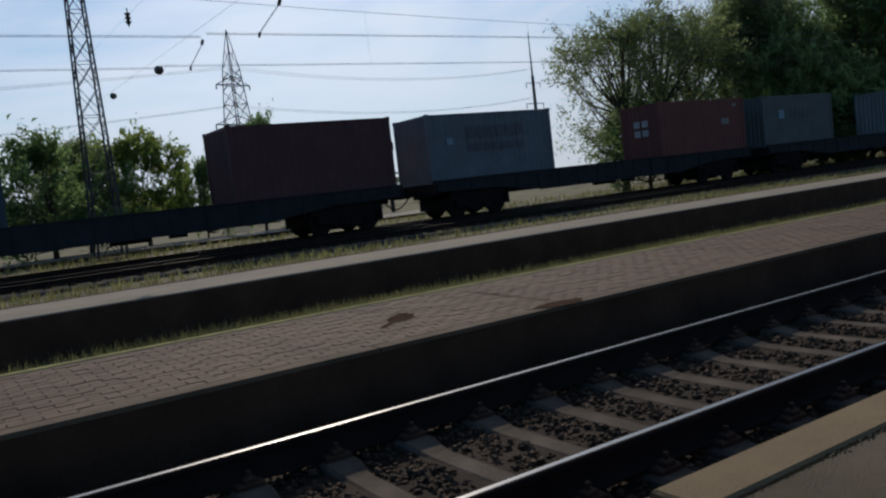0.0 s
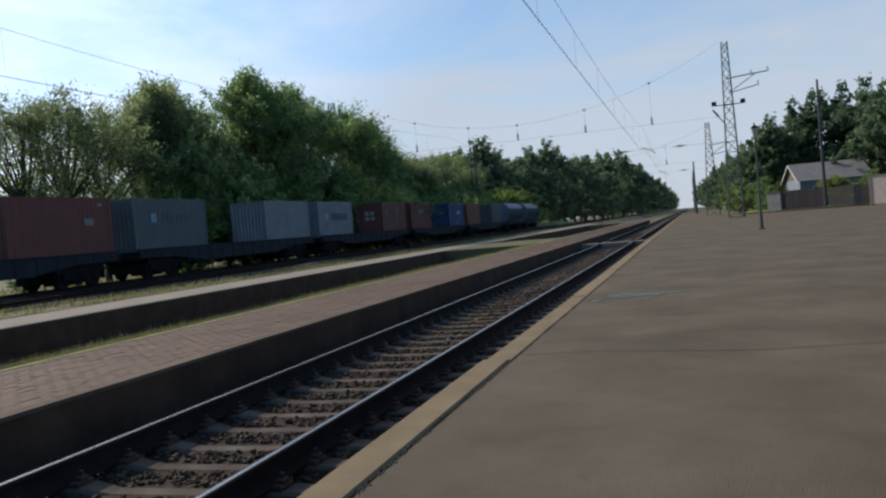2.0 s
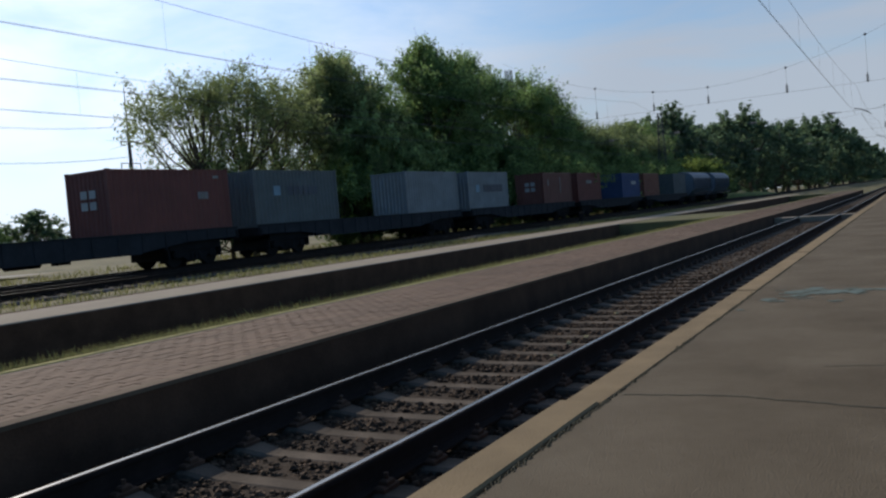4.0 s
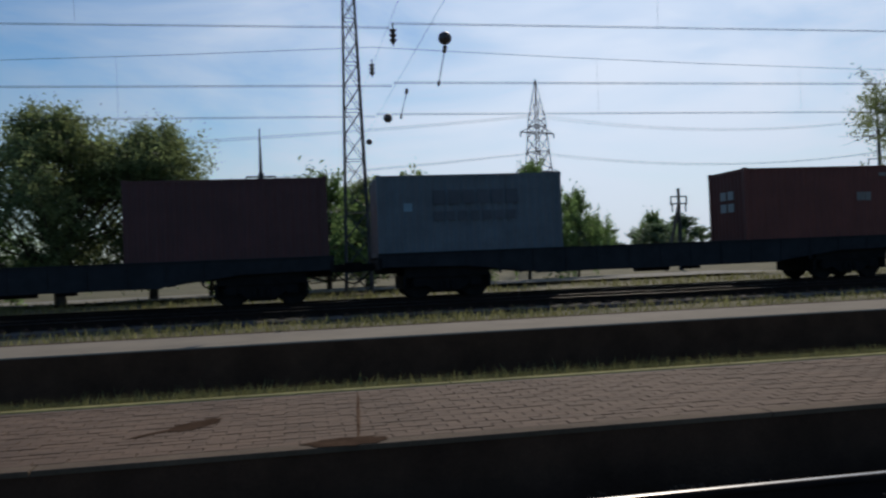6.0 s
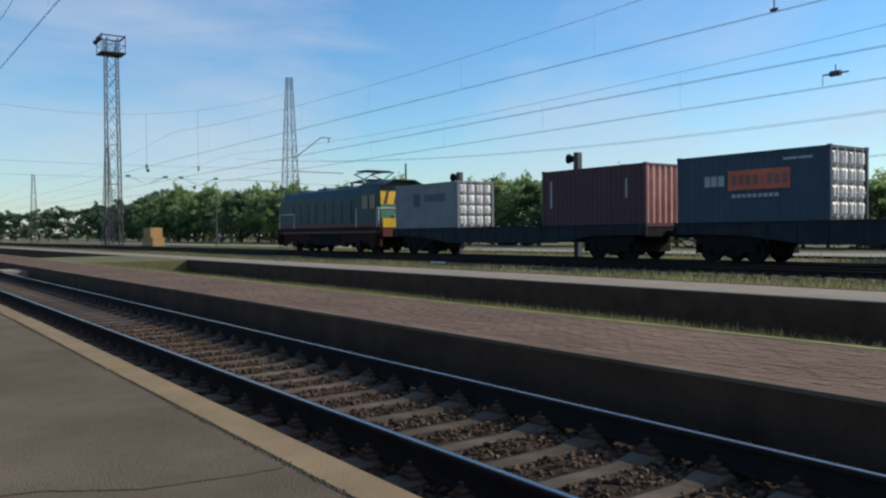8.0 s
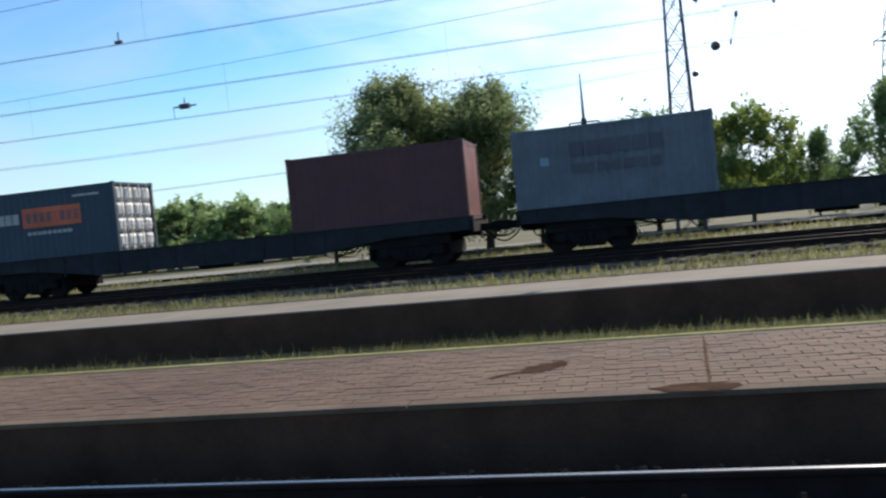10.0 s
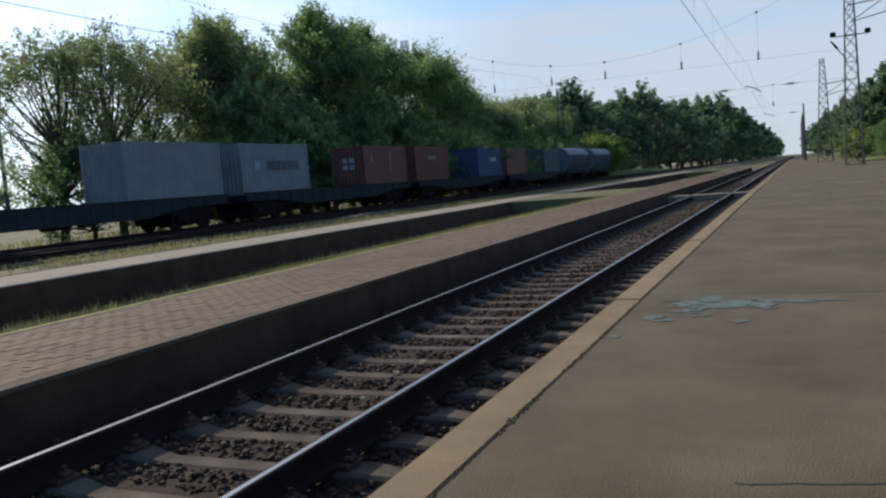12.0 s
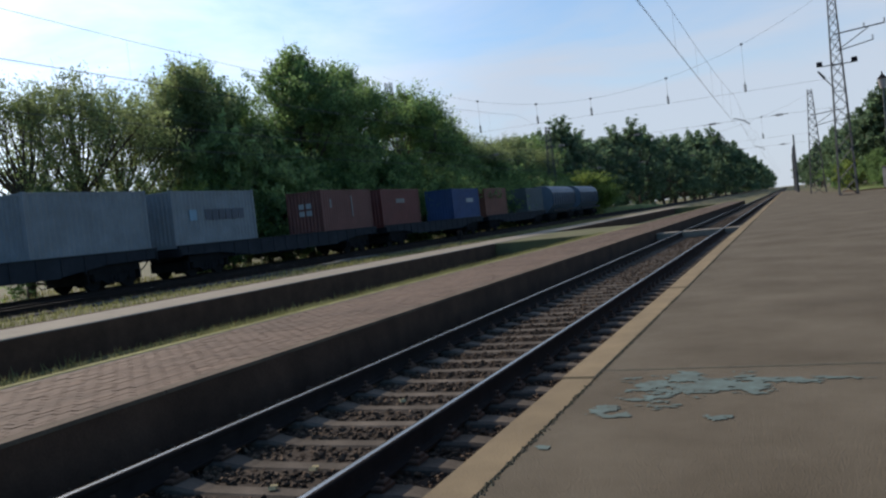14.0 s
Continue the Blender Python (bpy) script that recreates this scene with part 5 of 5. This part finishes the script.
for k in range(10):
    tree("bushy", -190 - 18 * k, -14 - trng.uniform(0, 10), -0.3, 1.5, 1.8)
# right of the line, behind the house
for args in (("far", 104, -13.5, 0, 0.82), ("far_two", 110, -15, 0, 0.88), ("far", 106, -17.5, 0, 1.0), ("far_two", 103, -25, 0, 1.08), ("far", 108, -21, 0, 1.06), ("far", 112, -27, 0, 1.12), ("far_two", 101, -28, 0, 1.08), ("far", 88, -30, 0, 1.12), ("far_two", 95, -24.6, 0, 0.95),
             ("far", 118, -17, 0, 0.8), ("far_two", 128, -15, 0, 0.85), ("far", 140, -14, 0, 0.8), ("far", 153, -14, 0, 0.85), ("far_two", 167, -13.5, 0, 0.85), ("far", 182, -13, 0, 0.85),
             ("far", 200, -13, 0, 0.9), ("far_two", 220, -12.5, 0, 0.9), ("far", 245, -12, 0, 0.95), ("far", 270, -12, 0, 0.95), ("far_two", 300, -12, 0, 1.0), ("far", 340, -12, 0, 1.0), ("far", 390, -12, 0, 1.0), ("far_two", 450, -12, 0, 1.0),
             ("bushy", 91.5, -12.0, 0.3, 0.42), ("bushy", 98, -11.5, 0.3, 0.6), ("bright", 104, -10, 0, 0.6), ("bushy", 113, -10, 0, 0.7), ("bright", 86.6, -17.4, 0.35, 0.5), ("bushy", 85.0, -20.4, 0.35, 0.5)):
    tree(*args)


# ---- house and fence beyond the platform ----
def house():
    t = thing("house", pose(95.0, -17.9, 0.3, 0, 0, -82), "low grey-blue house with a weathered corrugated slate roof", "house")
    w = Build()
    w.box(-3.5, 3.5, -2.9, 2.9, 0, 3.05)
    part("wall", w, PLASTER, t)
    for x in (-3.5, 3.36):
        g = Build()
        g.prism([(-2.9, 3.05), (2.9, 3.05), (0, 4.65)], x, x + 0.14, 'x')
        part("gable", g, WOOD, t, "grey boarded gable")
    for s in (-1, 1):
        rf = Build()
        n = 76
        vs = []
        for k in range(n + 1):
            x = -3.85 + 7.7 * k / n
            dz = 0.028 * (1 if k % 2 else -1)
            vs += [(x, s * 3.4, 2.88 + dz), (x, 0, 4.82 + dz)]
        rf.add(vs, [(2 * k, 2 * k + 2, 2 * k + 3, 2 * k + 1) for k in range(n)])
        part("roof", rf, SLATE, t, "grey corrugated slate roof slope")
        bb = Build()
        bb.prism([(0, 4.78), (s * 3.45, 2.84), (s * 3.45, 2.68), (0, 4.62)], -3.92, -3.86, 'x')
        part("bargeboard", bb, WHITEWASH, t, "pale painted bargeboard")
    for x in (-1.6, 1.4):
        q = Build()
        q.box(x - 0.5, x + 0.5, -2.94, -2.88, 0.95, 2.15)
        win = part("window", q, GLASS, t)
        f = Build()
        for a, c in ((-0.56, -0.5), (0.5, 0.56), (-0.03, 0.03)):
            f.box(x + a, x + c, -2.97, -2.88, 0.89, 2.21)
        for a, c in ((0.89, 0.95), (2.15, 2.21)):
            f.box(x - 0.5, x + 0.5, -2.965, -2.885, a, c)
        part("frame", f, WHITE, win)
    return t


house()
# grassy bank behind the end of the platform
b = Build()
edge = [(79.0, -27.0), (81.25, -20), (88.85, -8.95), (97, -8.3)]
back = [(84.0, -27.6), (84.2, -21.0), (90.6, -10.2), (97, -10.0)]
rear = [(130.0, -28), (130.0, -22), (130.0, -14), (130.0, -11)]
vs = [(x, y, 0.215) for x, y in edge] + [(x, y, 0.42) for x, y in back] + [(x, y, 0.45) for x, y in rear]
b.add(vs, [(k + 4 * r, k + 1 + 4 * r, k + 5 + 4 * r, k + 4 + 4 * r) for r in (0, 1) for k in range(3)])
structure("ground_bank", b, GRASS_M, "low grassy bank behind the end of the platform")
b = Build()
for (xa, ya), (xb, yb) in zip(edge[1:], edge[2:]):
    d = Vector((xb - xa, yb - ya, 0)).normalized()
    n = Vector((-d.y, d.x, 0)) * 0.09
    b.add([(xa - n.x, ya - n.y, 0.1), (xb - n.x, yb - n.y, 0.1), (xb + n.x, yb + n.y, 0.1), (xa + n.x, ya + n.y, 0.1),
           (xa - n.x, ya - n.y, 0.30), (xb - n.x, yb - n.y, 0.30), (xb + n.x, yb + n.y, 0.30), (xa + n.x, ya + n.y, 0.30)],
          [(3, 2, 1, 0), (0, 1, 5, 4), (1, 2, 6, 5), (2, 3, 7, 6), (3, 0, 4, 7), (4, 5, 6, 7)])
structure("kerb_back", b, FACE, "dark low kerb along the back of the platform")
wall_dir = math.degrees(math.atan2(-5.4, -3.7))
gw = thing("garden_wall", pose(88.6, -11.25, 0.3, 0, 0, wall_dir), "pale whitewashed block of garden wall beside a wooden gate", "wall")
b = Build()
b.box(0, 1.5, -0.12, 0.12, 0, 1.85, 0, 0.03)
part("block", b, mat("grimy_plaster", (0.25, 0.23, 0.21), 0.9, var=0.25, scale=2, fine=30), gw)
b = Build()
b.box(-0.05, 1.55, -0.17, 0.17, 1.853, 1.93, 0, 0.02)
part("coping", b, COPING, gw)
gate = thing("wooden_gate", pose(87.7, -12.55, 0.3, 0, 0, wall_dir), "wide closed gate of dark weathered boards", "gate")
bd = Build()
bd.box(0.004, 0.146, -0.015, 0.015, 0.05, 1.95)
bdm = bd.mesh("board", mat("dark_boards", (0.045, 0.036, 0.036), 0.9, var=0.35, scale=3, fine=40, bump=0.4, obj=0.25, stretch=(1, 1, 0.15)))
for k in range(29):
    o = new("board", bdm)
    o.parent = gate
    o.matrix_basis = pose(0.15 * k, 0, trng.uniform(-0.03, 0.03))
for z in (0.4, 1.6):
    b = Build()
    b.box(0, 4.35, 0.017, 0.07, z - 0.05, z + 0.05)
    part("rail", b, WOOD, gate)
fence = thing("picket_fence", pose(84.8, -16.6, 0.3, 0, 0, wall_dir), "weathered grey wooden picket fence beside the house", "fence")
pk = Build()
pk.prism([(-0.045, 0), (0.045, 0), (0.045, 1.86), (0, 1.95), (-0.045, 1.86)], -0.012, 0.012)
pkm = pk.mesh("picket", WOOD)
for k in range(34):
    o = new("picket", pkm)
    o.parent = fence
    o.matrix_basis = pose(0.125 * k, 0, trng.uniform(-0.06, 0.06), 0, trng.uniform(-1.5, 1.5), 0)
for z in (0.45, 1.5):
    r = Build()
    r.box(0, 4.2, 0.014, 0.06, z - 0.04, z + 0.04)
    part("rail", r, WOOD, fence)
kiosk = thing("metal_kiosk", pose(82.2, -20.1, 0.25, 0, 0, wall_dir), "pale rusty metal kiosk with a tan frame beside the fence", "kiosk")
b = Build()
b.box(0.05, 2.6, -1.1, 1.1, 0, 2.6)
part("body", b, mat("rusty_white_panel", (0.55, 0.51, 0.45), 0.7, var=0.3, scale=1.8, fine=30, tint=(0.5, 0.36, 0.26)), kiosk)
b = Build()
for x in (0, 2.55):
    for y in (-1.16, 1.08):
        b.box(x, x + 0.1, y, y + 0.08, 0, 2.68)
b.box(0, 2.65, -1.16, -1.08, 2.6, 2.68)
b.box(0, 2.65, 1.08, 1.16, 2.6, 2.68)
part("frame", b, mat("tan_frame", (0.36, 0.22, 0.12), 0.7, var=0.3), kiosk)


# lamp post on the platform
lamp = thing("platform_lamp", pose(35.8, -6.5, 0.2), "dark green platform lamp post with a faded glass lantern", "lamp post")
b = Build()
b.tube((0, 0, 0), (0, 0, 0.9), 0.075, 0.065, n=10)
b.tube((0, 0, 0.9), (0, 0, 4.1), 0.05, 0.038, n=10)
b.box(-0.16, 0.16, -0.16, 0.16, -0.02, 0.04, 0, 0.01)
part("post", b, mat("lamp_green", (0.04, 0.055, 0.05), 0.6, var=0.3, scale=4), lamp)
b = Build()
b.tube((0, 0, 4.1), (0, 0, 4.42), 0.09, 0.15, n=10)
part("lantern", b, LAMPGLASS, lamp, "faded lantern glass")
b = Build()
b.tube((0, 0, 4.42), (0, 0, 4.56), 0.17, 0.04, n=10)
b.tube((0, 0, 4.56), (0, 0, 4.66), 0.03, 0.02, n=6)
part("cap", b, DARKSTEEL, lamp)

# ---- small things ----
for x0, x1, y0, y1 in ((37.7, 38.5, -1.72, -0.9), (37.9, 38.7, -0.72, 0.72), (38.0, 38.9, 0.9, 1.74)):
    b = Build()
    b.box(x0, x1, y0, y1, -0.22, 0.02, 0, 0.01)
    ob = tagged(new("crossing_slab", b.mesh("crossing_slab", STRIP)), "pale concrete crossing slab between the rails", "slab", "crossing slabs")
b = Build()
b.box(-1.3, 1.3, -0.16, 0.16, 0.0, 0.06, 0, 0.008)
for k, (x, y, r, z) in enumerate(((39.2, 16.2, -18, 0.12), (36.5, 15.9, 5, 0.1), (-41.5, 15.5, 35, 0.1))):
    ob = new("plank", b.mesh("plank", WOOD))
    ob.matrix_basis = pose(x, y, z, 0, 0, r)
    tagged(ob, "pale weathered plank lying on the grass by the track", "plank", "loose planks")
b = Build()
b.tube((0, 0, 0), (0, 0, 0.10), 0.032, 0.042, n=12)
ob = new("paper_cup", b.mesh("paper_cup", WHITE, True))
ob.matrix_basis = pose(-9.35, -0.47, -0.19, 70, 0, 40)
tagged(ob, "crumpled white paper cup lying on the ballast", "cup")
b = Build()
b.box(-0.35, 0.35, -0.05, 0.05, 0, 0.05, 0, 0.01)
ob = new("white_board", b.mesh("white_board", WHITE))
ob.matrix_basis = pose(-27.5, 16.6, 0.07, 0, 0, 20)
tagged(ob, "white broken marker board lying by the track", "board")
for k, (x, y, r) in enumerate(((8.86, -0.10, 20), (8.08, -0.23, 75), (11.2, 0.1, 40), (9.26, -0.16, 10))):
    b = Build()
    b.prism([(-0.035, 0), (-0.012, 0.02), (0.018, 0.008), (0.04, 0.017), (0.03, 0.0), (0.0, -0.004)], -0.025, 0.025)
    ob = new("paper_scrap", b.mesh("paper_scrap", mat("scrap_paper", (0.34, 0.27, 0.13), 0.9, var=0.2, scale=9)))
    ob.matrix_basis = pose(x, y, -0.215, 0, 0, r)
    tagged(ob, "crumpled yellowed paper scrap on the ballast", "litter", "litter on the ballast")
dwarf = thing("dwarf_signal", pose(47.8, 14.2, 0.0), "small dark dwarf signal standing beside the second track", "signal")
b = Build()
b.box(-0.14, 0.14, -0.12, 0.12, 0.0, 0.12, 0, 0.01)
b.tube((0, 0, 0.1), (0, 0, 0.35), 0.05, n=8)
part("base", b, GALV, dwarf)
b = Build()
b.box(-0.12, 0.10, -0.13, 0.13, 0.33, 0.85, 0, 0.03)
part("head", b, DARKSTEEL, dwarf)
for z in (0.47, 0.68):
    b = Build()
    b.tube((-0.12, 0, z), (-0.22, 0, z - 0.01), 0.085, 0.09, n=10)
    part("lens_hood", b, DARKSTEEL, dwarf)
crate = thing("crate_stack", pose(-128.0, 33.5, -0.3), "stack of tan wooden crates at the yard edge", "crates")
for k, (x, z) in enumerate(((-2, 0), (0, 0), (2, 0), (-1, 1.5), (1, 1.5))):
    b = Build()
    for q in range(5):
        b.box(x - 0.9, x + 0.9, -0.9, 0.9, z + 0.3 * q, z + 0.3 * q + 0.24)
    part("crate", b, mat("tan_crate", (0.40, 0.25, 0.10), 0.9, var=0.3), crate)


def splat(name, cx, cy, z, parts_, m, label, seed, lo=0.55):
    """A thin flat patch with a ragged outline."""
    rng = random.Random(seed)
    b = Build()
    for lay, (dx, dy, rx, ry, rot) in enumerate(parts_):
        n = 26
        pts = []
        for k in range(n):
            a = 2 * math.pi * k / n
            q = rng.uniform(lo, 1.12)
            u, v = rx * q * math.cos(a), ry * q * math.sin(a)
            pts.append((cx + dx + u * math.cos(rot) - v * math.sin(rot), cy + dy + u * math.sin(rot) + v * math.cos(rot), z + 0.002 * lay))
        b.add(pts + [(cx + dx, cy + dy, z + 0.002 * lay)], [(k, (k + 1) % n, n) for k in range(n)])
    ob = new(name, mesh(name, b.v, b.f, m))
    return tagged(ob, label, "stain")


def spill(cx, cy, z):
    """A thin dried pool of paint, broken up and streaked along the platform."""
    c = 0.014
    b = Build()
    lobes = ((0, 0, 0.36, 0.54, 0.62), (0.04, -0.66, 0.10, 0.34, 0.58), (-0.62, 0.50, 0.12, 0.11, 0.65), (-0.78, 0.36, 0.07, 0.13, 0.6), (-0.85, -0.15, 0.07, 0.12, 0.62), (-1.4, 0.62, 0.05, 0.06, 0.7), (-0.35, 0.25, 0.25, 0.2, 0.4))
    for i in range(-150, 50):
        for j in range(-110, 75):
            u, v = i * c, j * c
            e = max(a * (1 - ((u - x) / p) ** 2 - ((v - y) / q) ** 2) for x, y, p, q, a in lobes)
            if e > -0.4:
                e += 0.62 * noise.noise(Vector((u * 7, v * 4.5, 2.1))) + 0.5 * noise.noise(Vector((u * 21, v * 13, 7.7))) + 0.3 * noise.noise(Vector((u * 60, v * 40, 4.0)))
                if e > 0.3:
                    b.add([(cx + u, cy + v, z), (cx + u + c, cy + v, z), (cx + u + c, cy + v + c, z), (cx + u, cy + v + c, z)], [(0, 1, 2, 3)])
    o = new("paint_spill", mesh("paint_spill", b.v, b.f, TEAL))
    return tagged(o, "faded teal paint spilt in broken streaks on the asphalt", "stain")


spill(9.85, -2.72, 0.2005)
splat("edge_patch", 1.95, 1.88, 0.2075, [(0, 0, 0.30, 0.13, 0.0)], DARK_PATCH, "dark patch at the platform edge", 7, 0.85)
# this blot paints the cast shadow of an overhead insulator on the pavers
splat("painted_shadow", 0.85, 2.88, 0.206, [(0, 0, 0.27, 0.13, 0.95), (-0.24, -0.2, 0.26, 0.035, 0.7)], DARK_PATCH, "painted shadow of an overhead insulator on the clay pavers", 12, 0.8)
splat("drain_streak", 2.1, 2.88, 0.206, [(0, 0.05, 0.013, 1.0, -0.07)], STREAK, "thin dark wet streak across the clay pavers", 15, 0.85)

def crack(points, w=0.008):
    b = Build()
    pts = []
    for (xa, ya), (xb, yb) in zip(points, points[1:]):
        for k in range(10):
            q = k / 10
            pts.append((xa + (xb - xa) * q + 0.03 * noise.noise(Vector((xa * 3 + k * 0.7, ya, 0))), ya + (yb - ya) * q, 0.1982))
    for p_, q_ in zip(pts, pts[1:]):
        b.add([(p_[0] - w, p_[1], p_[2]), (p_[0] + w, p_[1], p_[2]), (q_[0] + w, q_[1], q_[2]), (q_[0] - w, q_[1], q_[2])], [(0, 1, 2, 3)])
    part("crack", mesh("crack", b.v, b.f, MOSS), None, platform)


crack([(4.88, -2.03), (4.95, -2.66), (4.86, -3.15), (4.7, -4.0), (4.9, -5.2)])
crack([(5.84, -3.06), (5.94, -3.56), (5.8, -4.6)], 0.006)
crack([(-2.54, -2.03), (-2.62, -2.68), (-2.88, -3.06), (-3.1, -4.2)])
crack([(13.2, -2.6), (13.4, -4.0), (13.1, -6.0)], 0.006)
sec = thing("section_insulator", pose(-13.4, TRACK3_Y, 6.6), "dark section insulator clamped on the overhead wires", "insulator")
b = Build()
b.tube((-0.45, 0, 0), (0.45, 0, 0), 0.03, n=6)
b.tube((-0.18, 0, 0), (0.18, 0, 0), 0.10, n=10)
b.tube((0, 0, 0), (0, 0, 0.3), 0.02, n=5)
part("body", b, INSUL, sec)
b = Build()
b.tube((-0.45, 0, 0), (-0.45, 0, -0.38), 0.012, n=4)
part("clamp", b, WIRE, sec)
clampt = thing("wire_clamp", pose(-12.6, TRACK2_Y, 7.8), "dark clamp standing on the overhead wire", "clamp")
b = Build()
b.box(-0.12, 0.12, -0.03, 0.03, -0.04, 0.05)
b.tube((0, 0, 0), (0, 0, 0.3), 0.02, n=5)
part("body", b, WIRE, clampt)
for x0, x1, y0, y1 in ((-37.6, -34.6, -0.72, 0.72), (-37.5, -34.7, 0.9, 1.74), (-37.6, -34.6, -1.71, -0.9)):
    b = Build()
    b.box(x0, x1, y0, y1, -0.22, 0.015, 0, 0.01)
    tagged(new("crossing_slab", b.mesh("crossing_slab", STRIP)), "pale concrete crossing slab between the rails", "slab", "crossing slabs")

# platform joints and moss behind the kerb
b = Build()
for x in (-22, -11.5, -0.6, 10.35, 21, 32):
    pts = [(x + 0.012 * noise.noise(Vector((x, q * 1.3, 0))) * 3, PLAT_Y - 0.28 - q * 1.6, 0.197) for q in range(15)]
    for (xa, ya, z), (xb, yb, _) in zip(pts, pts[1:]):
        b.add([(xa - 0.014, ya, z), (xa + 0.014, ya, z), (xb + 0.014, yb, z), (xb - 0.014, yb, z)], [(0, 1, 2, 3)])
o = part("expansion_joint", mesh("expansion_joint", b.v, b.f, MOSS), None, platform)
rng = np.random.default_rng(9)
c = 9000
x = rng.uniform(-25, 40, c)
y = PLAT_Y - 0.265 + rng.normal(0, 0.010, c)
s = rng.uniform(0.004, 0.013, c) * (0.5 + 0.5 * (np.sin(x * 1.7) + np.sin(x * 4.1) > -0.6))
V = np.stack([np.stack([x - s, y, np.full(c, 0.194)], 1), np.stack([x + s, y - s * .3, np.full(c, 0.194)], 1), np.stack([x, y + s, np.full(c, 0.195)], 1), np.stack([x, y, 0.196 + s * 0.7], 1)], 1).reshape(-1, 3)
Fm = (np.array([(0, 1, 3), (1, 2, 3), (2, 0, 3)])[None] + 4 * np.arange(c)[:, None, None]).reshape(-1, 3)
tagged(part("moss", mesh("moss", V, Fm, MOSS), None, platform), kind="stuff")

# kerb stones along the platform edge
rng2 = random.Random(3)
x = -112.0
kb = Build()
kb.box(-2.72, 2.72, -0.125, 0.125, -0.16, 0.0, 0, 0.012)
kbm = kb.mesh("kerb_stone", KERB)
while x < 195:
    o = new("kerb_stone", kbm)
    o.parent = platform
    o.matrix_basis = pose(x + 2.73 + 2.0, PLAT_Y - 0.125 + rng2.uniform(-0.012, 0.012), 0.2 + rng2.uniform(-0.008, 0.008), 0, rng2.uniform(-0.05, 0.05), rng2.uniform(-0.12, 0.12))
    x += 5.46

# clay pavers of the island platform
PL, PW = 0.21, 0.105
one = Build()
one.box(-PL / 2 + 0.003, PL / 2 - 0.003, -PW / 2 + 0.003, PW / 2 - 0.003, -0.04, 0.0, 0, 0.003)
pm = one.mesh("paver", PAVER_O)
rest = Build()
rng3 = random.Random(8)
nrow = int((ISLAND_B - 0.165 - 0.16 - ISLAND_F) / PW)
near = 0
for r in range(nrow):
    y = ISLAND_F + 0.16 + PW * (r + 0.5)
    x = -60 + (PL / 2 if r % 2 else 0)
    while x < 80:
        z = 0.2015 + rng3.uniform(-0.003, 0.003)
        if 2.6 < x < 5.6 and near < 300:
            o = new("paver", pm)
            o.parent = island
            o.matrix_basis = pose(x, y, z, rng3.uniform(-1, 1), rng3.uniform(-0.6, 0.6), rng3.uniform(-1, 1))
            near += 1
        else:
            a, w, h = PL / 2 - 0.003, PW / 2 - 0.003, 0.003
            rest.add([(x - a, y - w, z - 0.03), (x + a, y - w, z - 0.03), (x + a, y + w, z - 0.03), (x - a, y + w, z - 0.03),
                      (x - a + h, y - w + h, z), (x + a - h, y - w + h, z), (x + a - h, y + w - h, z), (x - a + h, y + w - h, z)],
                     [(0, 1, 5, 4), (1, 2, 6, 5), (2, 3, 7, 6), (3, 0, 4, 7), (4, 5, 6, 7)])
        x += PL
tagged(part("pavers", mesh("pavers", rest.v, rest.f, PAVER), None, island), kind="stuff")


# ---- the train rolls to the left ----
def train_at(t):
    return 5.9 - 1.6 * t + 0.0083 * t * t


def motions():
    times = [0, 2, 4, 6, 8, 10, 12, 14]
    for ob, off, y, z in movers:
        walk(ob, [(t, pose(off + train_at(t), y, z)) for t in times])
    steps = [0.4 * k for k in range(36)]
    for ob, x, z in rolling:
        walk(ob, [(t, pose(x, 0, z) @ Matrix.Rotation((train_at(t) - train_at(0)) / 0.475, 4, 'Y')) for t in steps])


motions()
